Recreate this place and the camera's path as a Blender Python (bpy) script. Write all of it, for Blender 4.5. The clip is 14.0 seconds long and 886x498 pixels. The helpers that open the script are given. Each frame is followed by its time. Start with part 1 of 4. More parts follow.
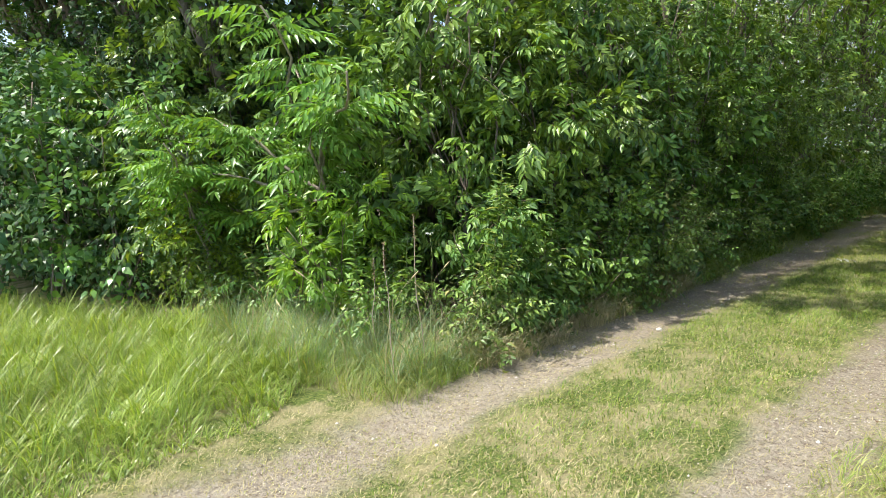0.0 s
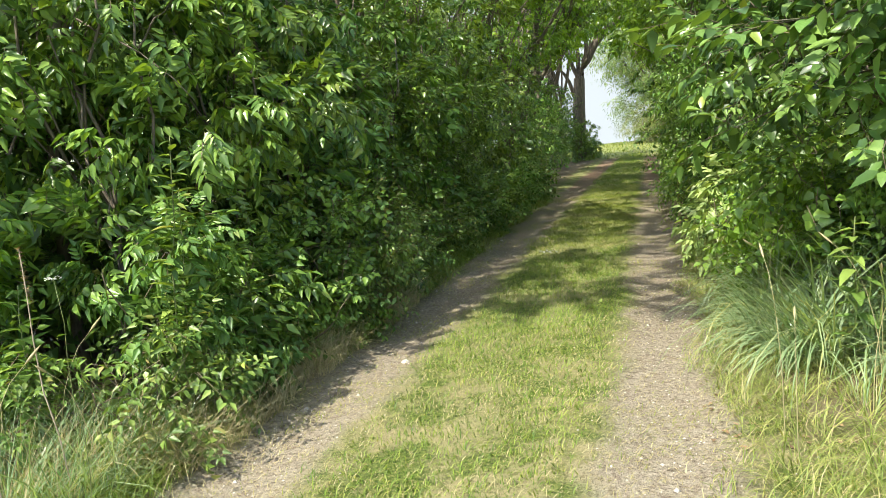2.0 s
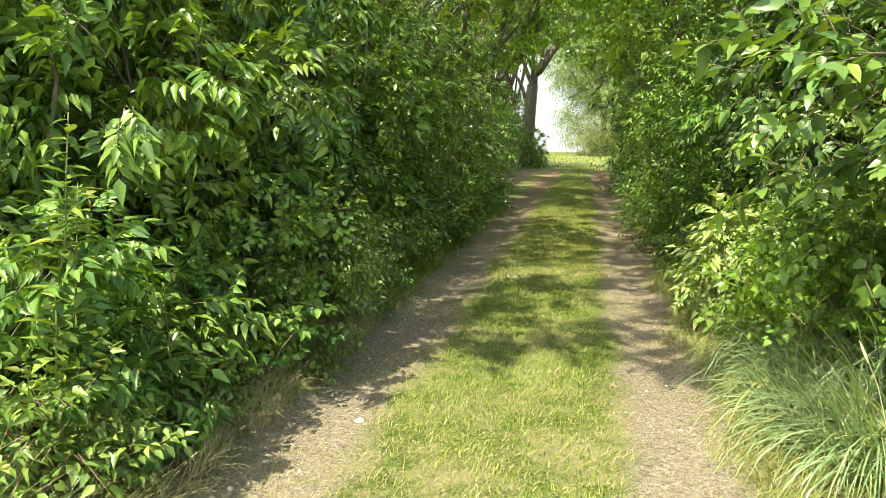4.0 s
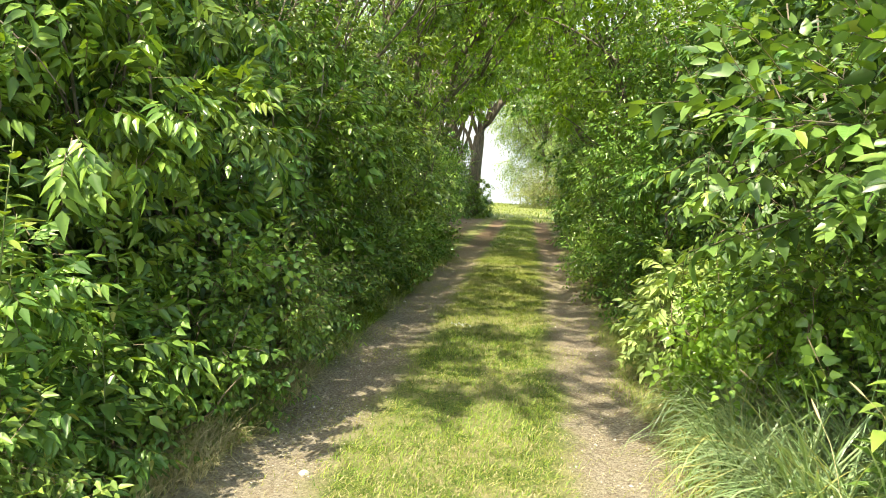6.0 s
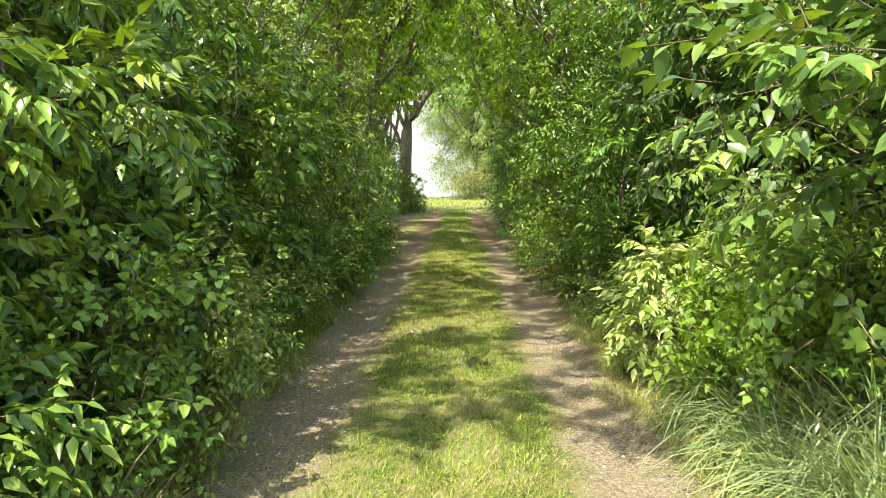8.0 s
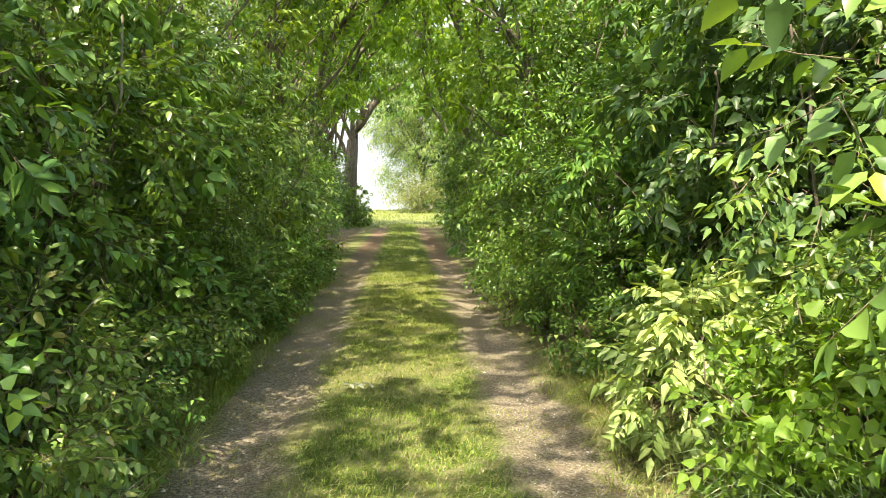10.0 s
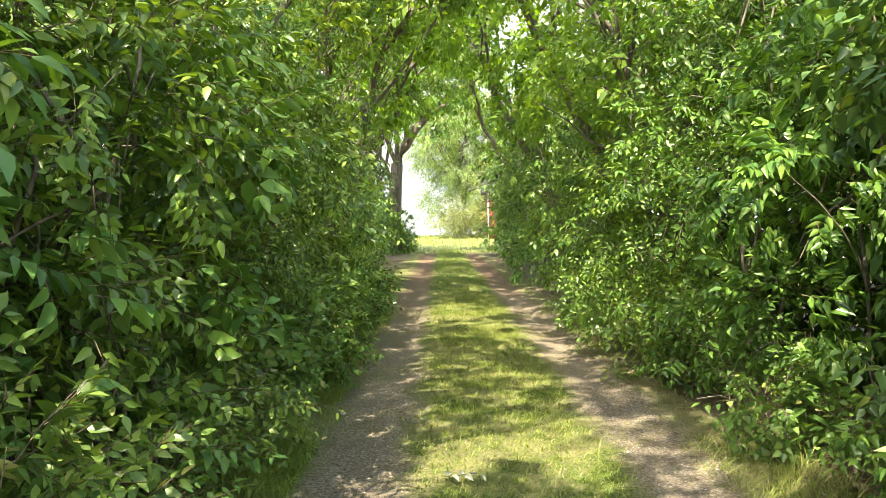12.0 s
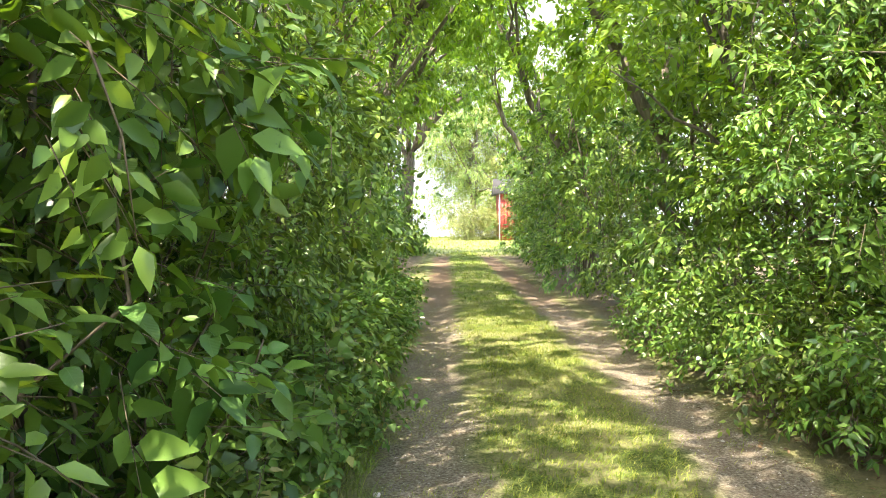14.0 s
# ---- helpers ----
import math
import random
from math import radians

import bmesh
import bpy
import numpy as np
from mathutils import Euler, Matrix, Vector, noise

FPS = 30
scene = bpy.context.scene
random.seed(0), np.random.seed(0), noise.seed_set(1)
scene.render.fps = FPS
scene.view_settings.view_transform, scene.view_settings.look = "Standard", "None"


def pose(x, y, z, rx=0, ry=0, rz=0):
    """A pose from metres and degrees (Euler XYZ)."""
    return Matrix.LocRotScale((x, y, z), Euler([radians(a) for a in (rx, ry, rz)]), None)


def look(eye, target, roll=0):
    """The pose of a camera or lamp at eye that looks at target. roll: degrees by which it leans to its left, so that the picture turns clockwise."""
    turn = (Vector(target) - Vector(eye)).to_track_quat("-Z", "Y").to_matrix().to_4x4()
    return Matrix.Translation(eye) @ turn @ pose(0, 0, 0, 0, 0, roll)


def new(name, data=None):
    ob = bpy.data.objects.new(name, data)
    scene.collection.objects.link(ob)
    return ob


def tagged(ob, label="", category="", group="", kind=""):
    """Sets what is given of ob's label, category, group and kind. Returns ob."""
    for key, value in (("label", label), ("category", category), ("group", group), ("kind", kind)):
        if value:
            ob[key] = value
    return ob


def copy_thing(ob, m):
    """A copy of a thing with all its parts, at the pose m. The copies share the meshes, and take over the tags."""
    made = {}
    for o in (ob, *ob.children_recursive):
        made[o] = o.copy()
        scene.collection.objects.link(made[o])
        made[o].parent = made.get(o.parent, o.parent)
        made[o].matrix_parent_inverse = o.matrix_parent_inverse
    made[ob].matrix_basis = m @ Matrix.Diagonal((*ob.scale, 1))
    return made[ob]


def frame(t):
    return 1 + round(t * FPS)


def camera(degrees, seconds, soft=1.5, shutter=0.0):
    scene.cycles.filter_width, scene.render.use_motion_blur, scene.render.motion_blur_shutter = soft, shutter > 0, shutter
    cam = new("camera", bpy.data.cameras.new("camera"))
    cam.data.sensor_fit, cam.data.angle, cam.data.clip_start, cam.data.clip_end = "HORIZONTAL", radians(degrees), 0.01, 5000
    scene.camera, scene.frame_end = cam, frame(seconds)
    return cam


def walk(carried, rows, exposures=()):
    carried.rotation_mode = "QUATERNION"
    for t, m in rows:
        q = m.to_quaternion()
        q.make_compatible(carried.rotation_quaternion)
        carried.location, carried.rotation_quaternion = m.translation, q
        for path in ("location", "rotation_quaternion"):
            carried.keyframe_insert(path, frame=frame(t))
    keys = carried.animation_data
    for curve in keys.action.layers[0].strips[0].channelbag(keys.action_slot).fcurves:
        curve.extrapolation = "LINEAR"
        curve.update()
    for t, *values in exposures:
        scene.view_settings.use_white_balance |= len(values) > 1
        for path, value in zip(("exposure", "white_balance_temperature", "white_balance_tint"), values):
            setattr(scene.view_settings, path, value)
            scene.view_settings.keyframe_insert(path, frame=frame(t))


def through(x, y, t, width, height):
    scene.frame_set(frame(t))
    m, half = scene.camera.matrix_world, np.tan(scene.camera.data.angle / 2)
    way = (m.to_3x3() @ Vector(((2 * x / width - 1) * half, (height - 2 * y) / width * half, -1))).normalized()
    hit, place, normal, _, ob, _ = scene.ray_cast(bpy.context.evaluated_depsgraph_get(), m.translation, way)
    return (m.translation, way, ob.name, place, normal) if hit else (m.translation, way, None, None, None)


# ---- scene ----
cam = camera(65.6, 14.0, soft=0.7)
PATH = [
    (0, (1.996, 0.101, 1.509), (0.604, 1.508, 1.225), -2.8),
    (0.5, (1.743, 0.397, 1.446), (0.587, 1.984, 1.065), -3.6),
    (1, (1.505, 0.689, 1.404), (0.48, 2.364, 1.03), -5.3),
    (1.5, (1.215, 0.927, 1.373), (0.576, 2.802, 1.096), -4.9),
    (2, (0.986, 1.187, 1.319), (0.394, 3.075, 1.027), -5.8),
    (2.2, (0.903, 1.292, 1.302), (0.317, 3.182, 1.009), -5.8),
    (4.3, (0.487, 1.983, 1.442), (0.118, 3.923, 1.125), 1.3),
    (4.5, (0.483, 1.972, 1.445), (0.129, 3.919, 1.158), 1.7),
    (5, (0.443, 1.977, 1.444), (0.14, 3.94, 1.207), 2.7),
    (5.5, (0.443, 1.986, 1.452), (0.181, 3.96, 1.269), 3.3),
    (6, (0.422, 1.995, 1.421), (0.185, 3.973, 1.24), 3.0),
    (6.5, (0.386, 2.025, 1.385), (0.151, 4.003, 1.203), 1.9),
    (7, (0.374, 2.196, 1.348), (0.137, 4.173, 1.16), 1.0),
    (7.5, (0.32, 2.438, 1.375), (0.083, 4.415, 1.188), 0.4),
    (8, (0.212, 2.726, 1.356), (0.167, 4.717, 1.167), -1.2),
    (8.2, (0.202, 2.86, 1.337), (0.171, 4.852, 1.152), -1.4),
    (10.3, (0.125, 4.075, 1.428), (0.249, 6.066, 1.29), 0.0),
    (10.5, (0.093, 4.173, 1.439), (0.214, 6.166, 1.315), 0.1),
    (11, (0.018, 4.541, 1.417), (0.124, 6.535, 1.316), -0.0),
    (11.5, (-0.139, 4.925, 1.397), (-0.064, 6.922, 1.315), -0.3),
    (12, (-0.295, 5.326, 1.359), (-0.286, 7.325, 1.279), -0.7),
    (12.5, (-0.463, 5.764, 1.357), (-0.497, 7.763, 1.28), -0.6),
    (13, (-0.562, 6.167, 1.327), (-0.605, 8.165, 1.247), -0.7),
    (13.5, (-0.614, 6.554, 1.332), (-0.641, 8.552, 1.246), -0.5),
    (14, (-0.663, 6.863, 1.333), (-0.667, 8.861, 1.257), -0.2),
]
EXPOSURES = [(0.0, 1.2, 6400, 12), (1.0, 1.2, 6200, 12), (2.2, 1.38, 6900, 6), (4.3, 1.64, 7700, 1), (8.2, 1.78, 7700, 5), (11.0, 2.03, 7700, 7), (12.4, 2.36, 7300, 10), (13.2, 2.54, 7200, 11), (14.0, 2.62, 7100, 13)]
walk(cam, [(t, look(eye, target, roll)) for t, eye, target, roll in PATH], EXPOSURES)

# ---- light ----
SUN_EL, SUN_AZ = 62.0, 212.0
world = bpy.data.worlds.new("world")
scene.world = world
world.use_nodes = True
wn = world.node_tree
sky = wn.nodes.new("ShaderNodeTexSky")
sky.sky_type, sky.sun_disc = "NISHITA", False
sky.sun_elevation, sky.sun_rotation = radians(SUN_EL), radians(SUN_AZ)
sky.dust_density, sky.ozone_density = 2.0, 1.0
wn.nodes["Background"].inputs["Strength"].default_value = 0.15
wn.links.new(sky.outputs["Color"], wn.nodes["Background"].inputs["Color"])
sun_data = bpy.data.lights.new("sun", "SUN")
sun_data.energy, sun_data.angle, sun_data.color = 3.4, radians(0.53), (1.0, 0.95, 0.86)
sun = new("sun", sun_data)
az, el = radians(SUN_AZ), radians(SUN_EL)
sun_from = Vector((math.sin(az) * math.cos(el), math.cos(az) * math.cos(el), math.sin(el)))
sun.matrix_basis = look(sun_from * 30, (0, 0, 0))

rng = np.random.default_rng(7)


# ---- materials ----
def nodes_of(name):
    m = bpy.data.materials.new(name)
    m.use_nodes = True
    nt = m.node_tree
    return m, nt, nt.nodes["Principled BSDF"], nt.nodes["Material Output"]


def ramp(nt, stops, fac):
    r = nt.nodes.new("ShaderNodeValToRGB")
    e = r.color_ramp.elements
    while len(e) < len(stops):
        e.new(0.5)
    for k, (p, c) in zip(e, stops):
        k.position, k.color = p, (*c, 1)
    nt.links.new(fac, r.inputs["Fac"])
    return r.outputs["Color"]


def noise_tex(nt, scale, detail=3.0, rough=0.55, coord=None):
    n = nt.nodes.new("ShaderNodeTexNoise")
    n.inputs["Scale"].default_value, n.inputs["Detail"].default_value = scale, detail
    n.inputs["Roughness"].default_value = rough
    if coord is not None:
        nt.links.new(coord, n.inputs["Vector"])
    return n.outputs["Fac"]


def mixed(nt, a, b, fac, mode="MIX"):
    m = nt.nodes.new("ShaderNodeMix")
    m.data_type, m.blend_type = "RGBA", mode
    for sock, v in ((m.inputs[6], a), (m.inputs[7], b)):
        if isinstance(v, tuple):
            sock.default_value = (*v, 1)
        else:
            nt.links.new(v, sock)
    if isinstance(fac, float):
        m.inputs[0].default_value = fac
    else:
        nt.links.new(fac, m.inputs[0])
    return m.outputs[2]


def maths(nt, op, a, b=0.0, c=0.0):
    m = nt.nodes.new("ShaderNodeMath")
    m.operation = op
    for sock, v in zip(m.inputs, (a, b, c)):
        if isinstance(v, (int, float)):
            sock.default_value = v
        else:
            nt.links.new(v, sock)
    return m.outputs[0]


def smooth(nt, v, lo, hi):
    m = nt.nodes.new("ShaderNodeMapRange")
    m.interpolation_type = "SMOOTHSTEP"
    nt.links.new(v, m.inputs["Value"])
    m.inputs["From Min"].default_value, m.inputs["From Max"].default_value = lo, hi
    return m.outputs["Result"]


def leaf_material(name, dark, mid, light, rough=0.33, through=0.31, yellow=0.01, patch=2.2):
    """A leaf: glossy cuticle over a blade that lets light through; each blade has a tone of its own."""
    m, nt, bsdf, out = nodes_of(name)
    geo = nt.nodes.new("ShaderNodeNewGeometry")
    rnd = geo.outputs["Random Per Island"]
    tone = ramp(nt, [(0.0, dark), (0.45, mid), (0.985 - yellow, light), (1.0, (0.22, 0.27, 0.05) if yellow < 0.05 else (0.34, 0.32, 0.10))], rnd)
    big = noise_tex(nt, patch, 2.0, 0.5, geo.outputs["Position"])
    hue = nt.nodes.new("ShaderNodeHueSaturation")
    nt.links.new(tone, hue.inputs["Color"])
    nt.links.new(maths(nt, "MULTIPLY_ADD", big, 1.1, 0.45), hue.inputs["Value"])
    info = nt.nodes.new("ShaderNodeObjectInfo")
    nt.links.new(maths(nt, "MULTIPLY_ADD", info.outputs["Random"], 0.035, 0.484), hue.inputs["Hue"])
    vein = noise_tex(nt, 90.0, 2.0, 0.6, geo.outputs["Position"])
    col = mixed(nt, hue.outputs["Color"], (0.02, 0.04, 0.01), maths(nt, "MULTIPLY", smooth(nt, vein, 0.62, 0.8), 0.35))
    nt.links.new(col, bsdf.inputs["Base Color"])
    bsdf.inputs["Roughness"].default_value = rough
    bsdf.inputs["Specular IOR Level"].default_value = 0.45
    tl = nt.nodes.new("ShaderNodeBsdfTranslucent")
    bright = mixed(nt, col, (1.65, 1.6, 0.4), 1.0, "MULTIPLY")
    nt.links.new(bright, tl.inputs["Color"])
    mx = nt.nodes.new("ShaderNodeMixShader")
    mx.inputs[0].default_value = through * 0.68
    nt.links.new(bsdf.outputs[0], mx.inputs[1])
    nt.links.new(tl.outputs[0], mx.inputs[2])
    nt.links.new(mx.outputs[0], out.inputs["Surface"])
    return m


def bark_material(name, a, b, scale=18.0):
    m, nt, bsdf, out = nodes_of(name)
    tc = nt.nodes.new("ShaderNodeTexCoord")
    mp = nt.nodes.new("ShaderNodeMapping")
    mp.inputs["Scale"].default_value = (1, 1, 0.22)
    nt.links.new(tc.outputs["Object"], mp.inputs["Vector"])
    n = noise_tex(nt, scale, 6.0, 0.65, mp.outputs["Vector"])
    moss = noise_tex(nt, 2.5, 3.0, 0.5, tc.outputs["Object"])
    c = ramp(nt, [(0.3, a), (0.65, b)], n)
    c = mixed(nt, c, (0.09, 0.11, 0.05), maths(nt, "MULTIPLY", smooth(nt, moss, 0.5, 0.75), 0.5))
    nt.links.new(c, bsdf.inputs["Base Color"])
    bsdf.inputs["Roughness"].default_value = 0.9
    bp = nt.nodes.new("ShaderNodeBump")
    bp.inputs["Strength"].default_value, bp.inputs["Distance"].default_value = 0.7, 0.02
    nt.links.new(n, bp.inputs["Height"])
    nt.links.new(bp.outputs[0], bsdf.inputs["Normal"])
    return m


def plain_material(name, a, b, scale, rough=0.8):
    m, nt, bsdf, out = nodes_of(name)
    geo = nt.nodes.new("ShaderNodeNewGeometry")
    n = noise_tex(nt, scale, 4.0, 0.6, geo.outputs["Position"])
    nt.links.new(ramp(nt, [(0.3, a), (0.7, b)], n), bsdf.inputs["Base Color"])
    bsdf.inputs["Roughness"].default_value = rough
    return m


LEAF = {
    "deep": leaf_material("leaf_deep_green", (0.045, 0.105, 0.03), (0.105, 0.21, 0.05), (0.20, 0.34, 0.075)),
    # dark green, darkened further: the hedge's shade is put into the colour
    "dark": leaf_material("leaf_dark_shaded", (0.03, 0.075, 0.025), (0.06, 0.13, 0.035), (0.115, 0.21, 0.05), rough=0.44),
    "mid": leaf_material("leaf_mid_green", (0.055, 0.12, 0.025), (0.135, 0.235, 0.042), (0.25, 0.38, 0.07)),
    "fresh": leaf_material("leaf_fresh_green", (0.11, 0.19, 0.03), (0.18, 0.29, 0.045), (0.28, 0.40, 0.07), through=0.66),
    "walnut": leaf_material("leaf_walnut", (0.10, 0.19, 0.035), (0.16, 0.28, 0.05), (0.24, 0.36, 0.08), rough=0.36, through=0.42),
    "herb": leaf_material("leaf_herb", (0.07, 0.14, 0.03), (0.13, 0.23, 0.045), (0.22, 0.33, 0.07), rough=0.42, yellow=0.06),
    # green lightened in the colour itself, to stand in for full sun
    "pale": leaf_material("leaf_pale_sunlit", (0.16, 0.25, 0.07), (0.27, 0.37, 0.12), (0.40, 0.50, 0.19), rough=0.36, through=0.34),
    "willow": leaf_material("leaf_willow", (0.14, 0.22, 0.05), (0.22, 0.30, 0.07), (0.32, 0.38, 0.10), rough=0.5, yellow=0.08),
    "olive": leaf_material("leaf_olive", (0.11, 0.14, 0.035), (0.17, 0.20, 0.05), (0.25, 0.26, 0.08), rough=0.6, yellow=0.02),
}
GRASS = {
    "lush": leaf_material("grass_lush", (0.13, 0.19, 0.03), (0.21, 0.29, 0.045), (0.34, 0.40, 0.09), rough=0.32, through=0.4, yellow=0.06),
    # blue-green blades, their pale bluish sheen partly put into the colour
    "blue": leaf_material("grass_blue_sheen", (0.13, 0.22, 0.10), (0.20, 0.30, 0.15), (0.31, 0.40, 0.22), rough=0.3, through=0.35, yellow=0.07),
    "mown": leaf_material("grass_mown", (0.08, 0.135, 0.017), (0.165, 0.23, 0.028), (0.29, 0.33, 0.06), rough=0.5, through=0.38, yellow=0.1, patch=1.3),
    "verge": leaf_material("grass_verge", (0.13, 0.18, 0.035), (0.21, 0.26, 0.055), (0.34, 0.35, 0.12), rough=0.5, through=0.38, yellow=0.12, patch=1.6),
    "dry": leaf_material("grass_dry", (0.27, 0.22, 0.11), (0.38, 0.32, 0.17), (0.52, 0.45, 0.27), rough=0.65, through=0.2, yellow=0.0),
}
BARK = bark_material("bark_grey_brown", (0.07, 0.055, 0.04), (0.22, 0.18, 0.14))
BARK_PALE = bark_material("bark_pale", (0.16, 0.13, 0.10), (0.36, 0.31, 0.25), 30.0)
TWIG = plain_material("twig_brown", (0.10, 0.075, 0.045), (0.22, 0.17, 0.11), 40.0)
STEM = plain_material("stem_green", (0.10, 0.14, 0.04), (0.2, 0.22, 0.08), 30.0, 0.6)
DRYWOOD = plain_material("dry_wood", (0.24, 0.19, 0.13), (0.46, 0.38, 0.28), 50.0)
STONE = plain_material("stone_pale", (0.45, 0.41, 0.35), (0.68, 0.63, 0.55), 60.0)
LITTER = leaf_material("leaf_litter", (0.10, 0.065, 0.035), (0.20, 0.13, 0.07), (0.32, 0.22, 0.12), rough=0.8, through=0.1, yellow=0.0)


def large_leaf_material():
    """A large leaf blade with a pale midrib and side veins."""
    m = leaf_material("leaf_large", (0.07, 0.155, 0.04), (0.115, 0.22, 0.05), (0.18, 0.30, 0.07), rough=0.42, through=0.42, yellow=0.0)
    nt = m.node_tree
    bsdf = nt.nodes["Principled BSDF"]
    tc = nt.nodes.new("ShaderNodeTexCoord")
    sep = nt.nodes.new("ShaderNodeSeparateXYZ")
    nt.links.new(tc.outputs["Object"], sep.inputs[0])
    ax = maths(nt, "ABSOLUTE", sep.outputs["X"])
    rib = maths(nt, "SUBTRACT", 1.0, smooth(nt, ax, 0.006, 0.02))
    wave = maths(nt, "SINE", maths(nt, "MULTIPLY", maths(nt, "SUBTRACT", sep.outputs["Y"], maths(nt, "MULTIPLY", ax, 0.9)), 52.0))
    side = smooth(nt, wave, 0.86, 1.0)
    veins = maths(nt, "MAXIMUM", rib, maths(nt, "MULTIPLY", side, 0.3))
    old = bsdf.inputs["Base Color"].links[0].from_socket
    info = nt.nodes.new("ShaderNodeObjectInfo")
    tone = nt.nodes.new("ShaderNodeHueSaturation")
    nt.links.new(old, tone.inputs["Color"])
    nt.links.new(maths(nt, "MULTIPLY_ADD", info.outputs["Random"], 0.8, 0.6), tone.inputs["Value"])
    nt.links.new(mixed(nt, tone.outputs["Color"], (0.26, 0.36, 0.12), maths(nt, "MULTIPLY", veins, 0.4)), bsdf.inputs["Base Color"])
    bp = nt.nodes.new("ShaderNodeBump")
    bp.inputs["Strength"].default_value, bp.inputs["Distance"].default_value = 0.12, 0.003
    nt.links.new(maths(nt, "SUBTRACT", wave, maths(nt, "MULTIPLY", rib, 2.0)), bp.inputs["Height"])
    nt.links.new(bp.outputs[0], bsdf.inputs["Normal"])
    return m


LEAF["large"] = large_leaf_material()


def ground_material():
    m, nt, bsdf, out = nodes_of("ground_soil")
    geo = nt.nodes.new("ShaderNodeNewGeometry")
    pos = geo.outputs["Position"]
    sep = nt.nodes.new("ShaderNodeSeparateXYZ")
    nt.links.new(pos, sep.inputs[0])
    x, y = sep.outputs["X"], sep.outputs["Y"]
    wob = maths(nt, "MULTIPLY_ADD", noise_tex(nt, 1.7, 4.0, 0.6, pos), 0.55, -0.275)
    d = maths(nt, "ABSOLUTE", maths(nt, "SUBTRACT", maths(nt, "ABSOLUTE", maths(nt, "SUBTRACT", x, 0.12)), 0.9))
    rut = maths(nt, "SUBTRACT", 1.0, smooth(nt, maths(nt, "ADD", d, wob), 0.15, 0.40))
    lane = maths(nt, "SUBTRACT", 1.0, smooth(nt, y, 33.0, 37.0))
    rut = maths(nt, "MULTIPLY", rut, lane)
    fine = noise_tex(nt, 55.0, 6.0, 0.7, pos)
    mid = noise_tex(nt, 6.0, 5.0, 0.65, pos)
    dirt = ramp(nt, [(0.34, (0.10, 0.08, 0.058)), (0.5, (0.27, 0.225, 0.165)), (0.64, (0.45, 0.40, 0.31))], fine)
    dirt = mixed(nt, dirt, (0.24, 0.18, 0.12), maths(nt, "MULTIPLY", smooth(nt, mid, 0.45, 0.7), 0.55))
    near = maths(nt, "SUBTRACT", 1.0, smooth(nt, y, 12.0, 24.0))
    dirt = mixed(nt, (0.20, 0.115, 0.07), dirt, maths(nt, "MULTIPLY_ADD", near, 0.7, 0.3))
    open_end = maths(nt, "SUBTRACT", 1.0, smooth(nt, y, 3.2, 7.0))
    chaff = smooth(nt, noise_tex(nt, 26.0, 5.0, 0.7, pos), 0.35, 0.6)
    dirt = mixed(nt, dirt, (0.45, 0.40, 0.30), maths(nt, "MULTIPLY", maths(nt, "MULTIPLY", chaff, open_end), 0.65))
    turf = ramp(nt, [(0.36, (0.05, 0.07, 0.02)), (0.5, (0.125, 0.175, 0.036)), (0.66, (0.24, 0.25, 0.08))], fine)
    straw = noise_tex(nt, 2.3, 5.0, 0.65, pos)
    turf = mixed(nt, turf, (0.38, 0.33, 0.18), maths(nt, "MULTIPLY", smooth(nt, straw, 0.40, 0.60), maths(nt, "MULTIPLY_ADD", open_end, 0.35, 0.5)))
    wood = smooth(nt, maths(nt, "ADD", maths(nt, "ABSOLUTE", x), wob), 1.2, 1.8)
    wood = maths(nt, "MULTIPLY", wood, maths(nt, "MULTIPLY", smooth(nt, y, 3.5, 5.0), lane))
    turf = mixed(nt, turf, (0.19, 0.15, 0.10), wood)
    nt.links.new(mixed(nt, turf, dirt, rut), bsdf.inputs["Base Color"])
    bsdf.inputs["Roughness"].default_value = 0.95
    bsdf.inputs["Specular IOR Level"].default_value = 0.2
    bp = nt.nodes.new("ShaderNodeBump")
    bp.inputs["Strength"].default_value, bp.inputs["Distance"].default_value = 1.0, 0.03
    nt.links.new(maths(nt, "ADD", fine, mid), bp.inputs["Height"])
    nt.links.new(bp.outputs[0], bsdf.inputs["Normal"])
    return m


# ---- mesh helpers ----
def mesh_from(name, verts, tris, mats, index=None, smooth_faces=False):
    me = bpy.data.meshes.new(name)
    verts, tris = np.asarray(verts, np.float32), np.asarray(tris, np.int32)
    me.vertices.add(len(verts))
    me.vertices.foreach_set("co", verts.ravel())
    me.loops.add(tris.size)
    me.loops.foreach_set("vertex_index", tris.ravel())
    me.polygons.add(len(tris))
    me.polygons.foreach_set("loop_start", np.arange(len(tris), dtype=np.int32) * 3)
    if index is not None:
        me.polygons.foreach_set("material_index", np.asarray(index, np.int32))
    if smooth_faces:
        me.polygons.foreach_set("use_smooth", np.ones(len(tris), bool))
    for m in mats:
        me.materials.append(m)
    me.update(calc_edges=True)
    return me


def part(name, me, parent=None, label=""):
    ob = new(name, me)
    ob.parent = parent
    return tagged(ob, label)


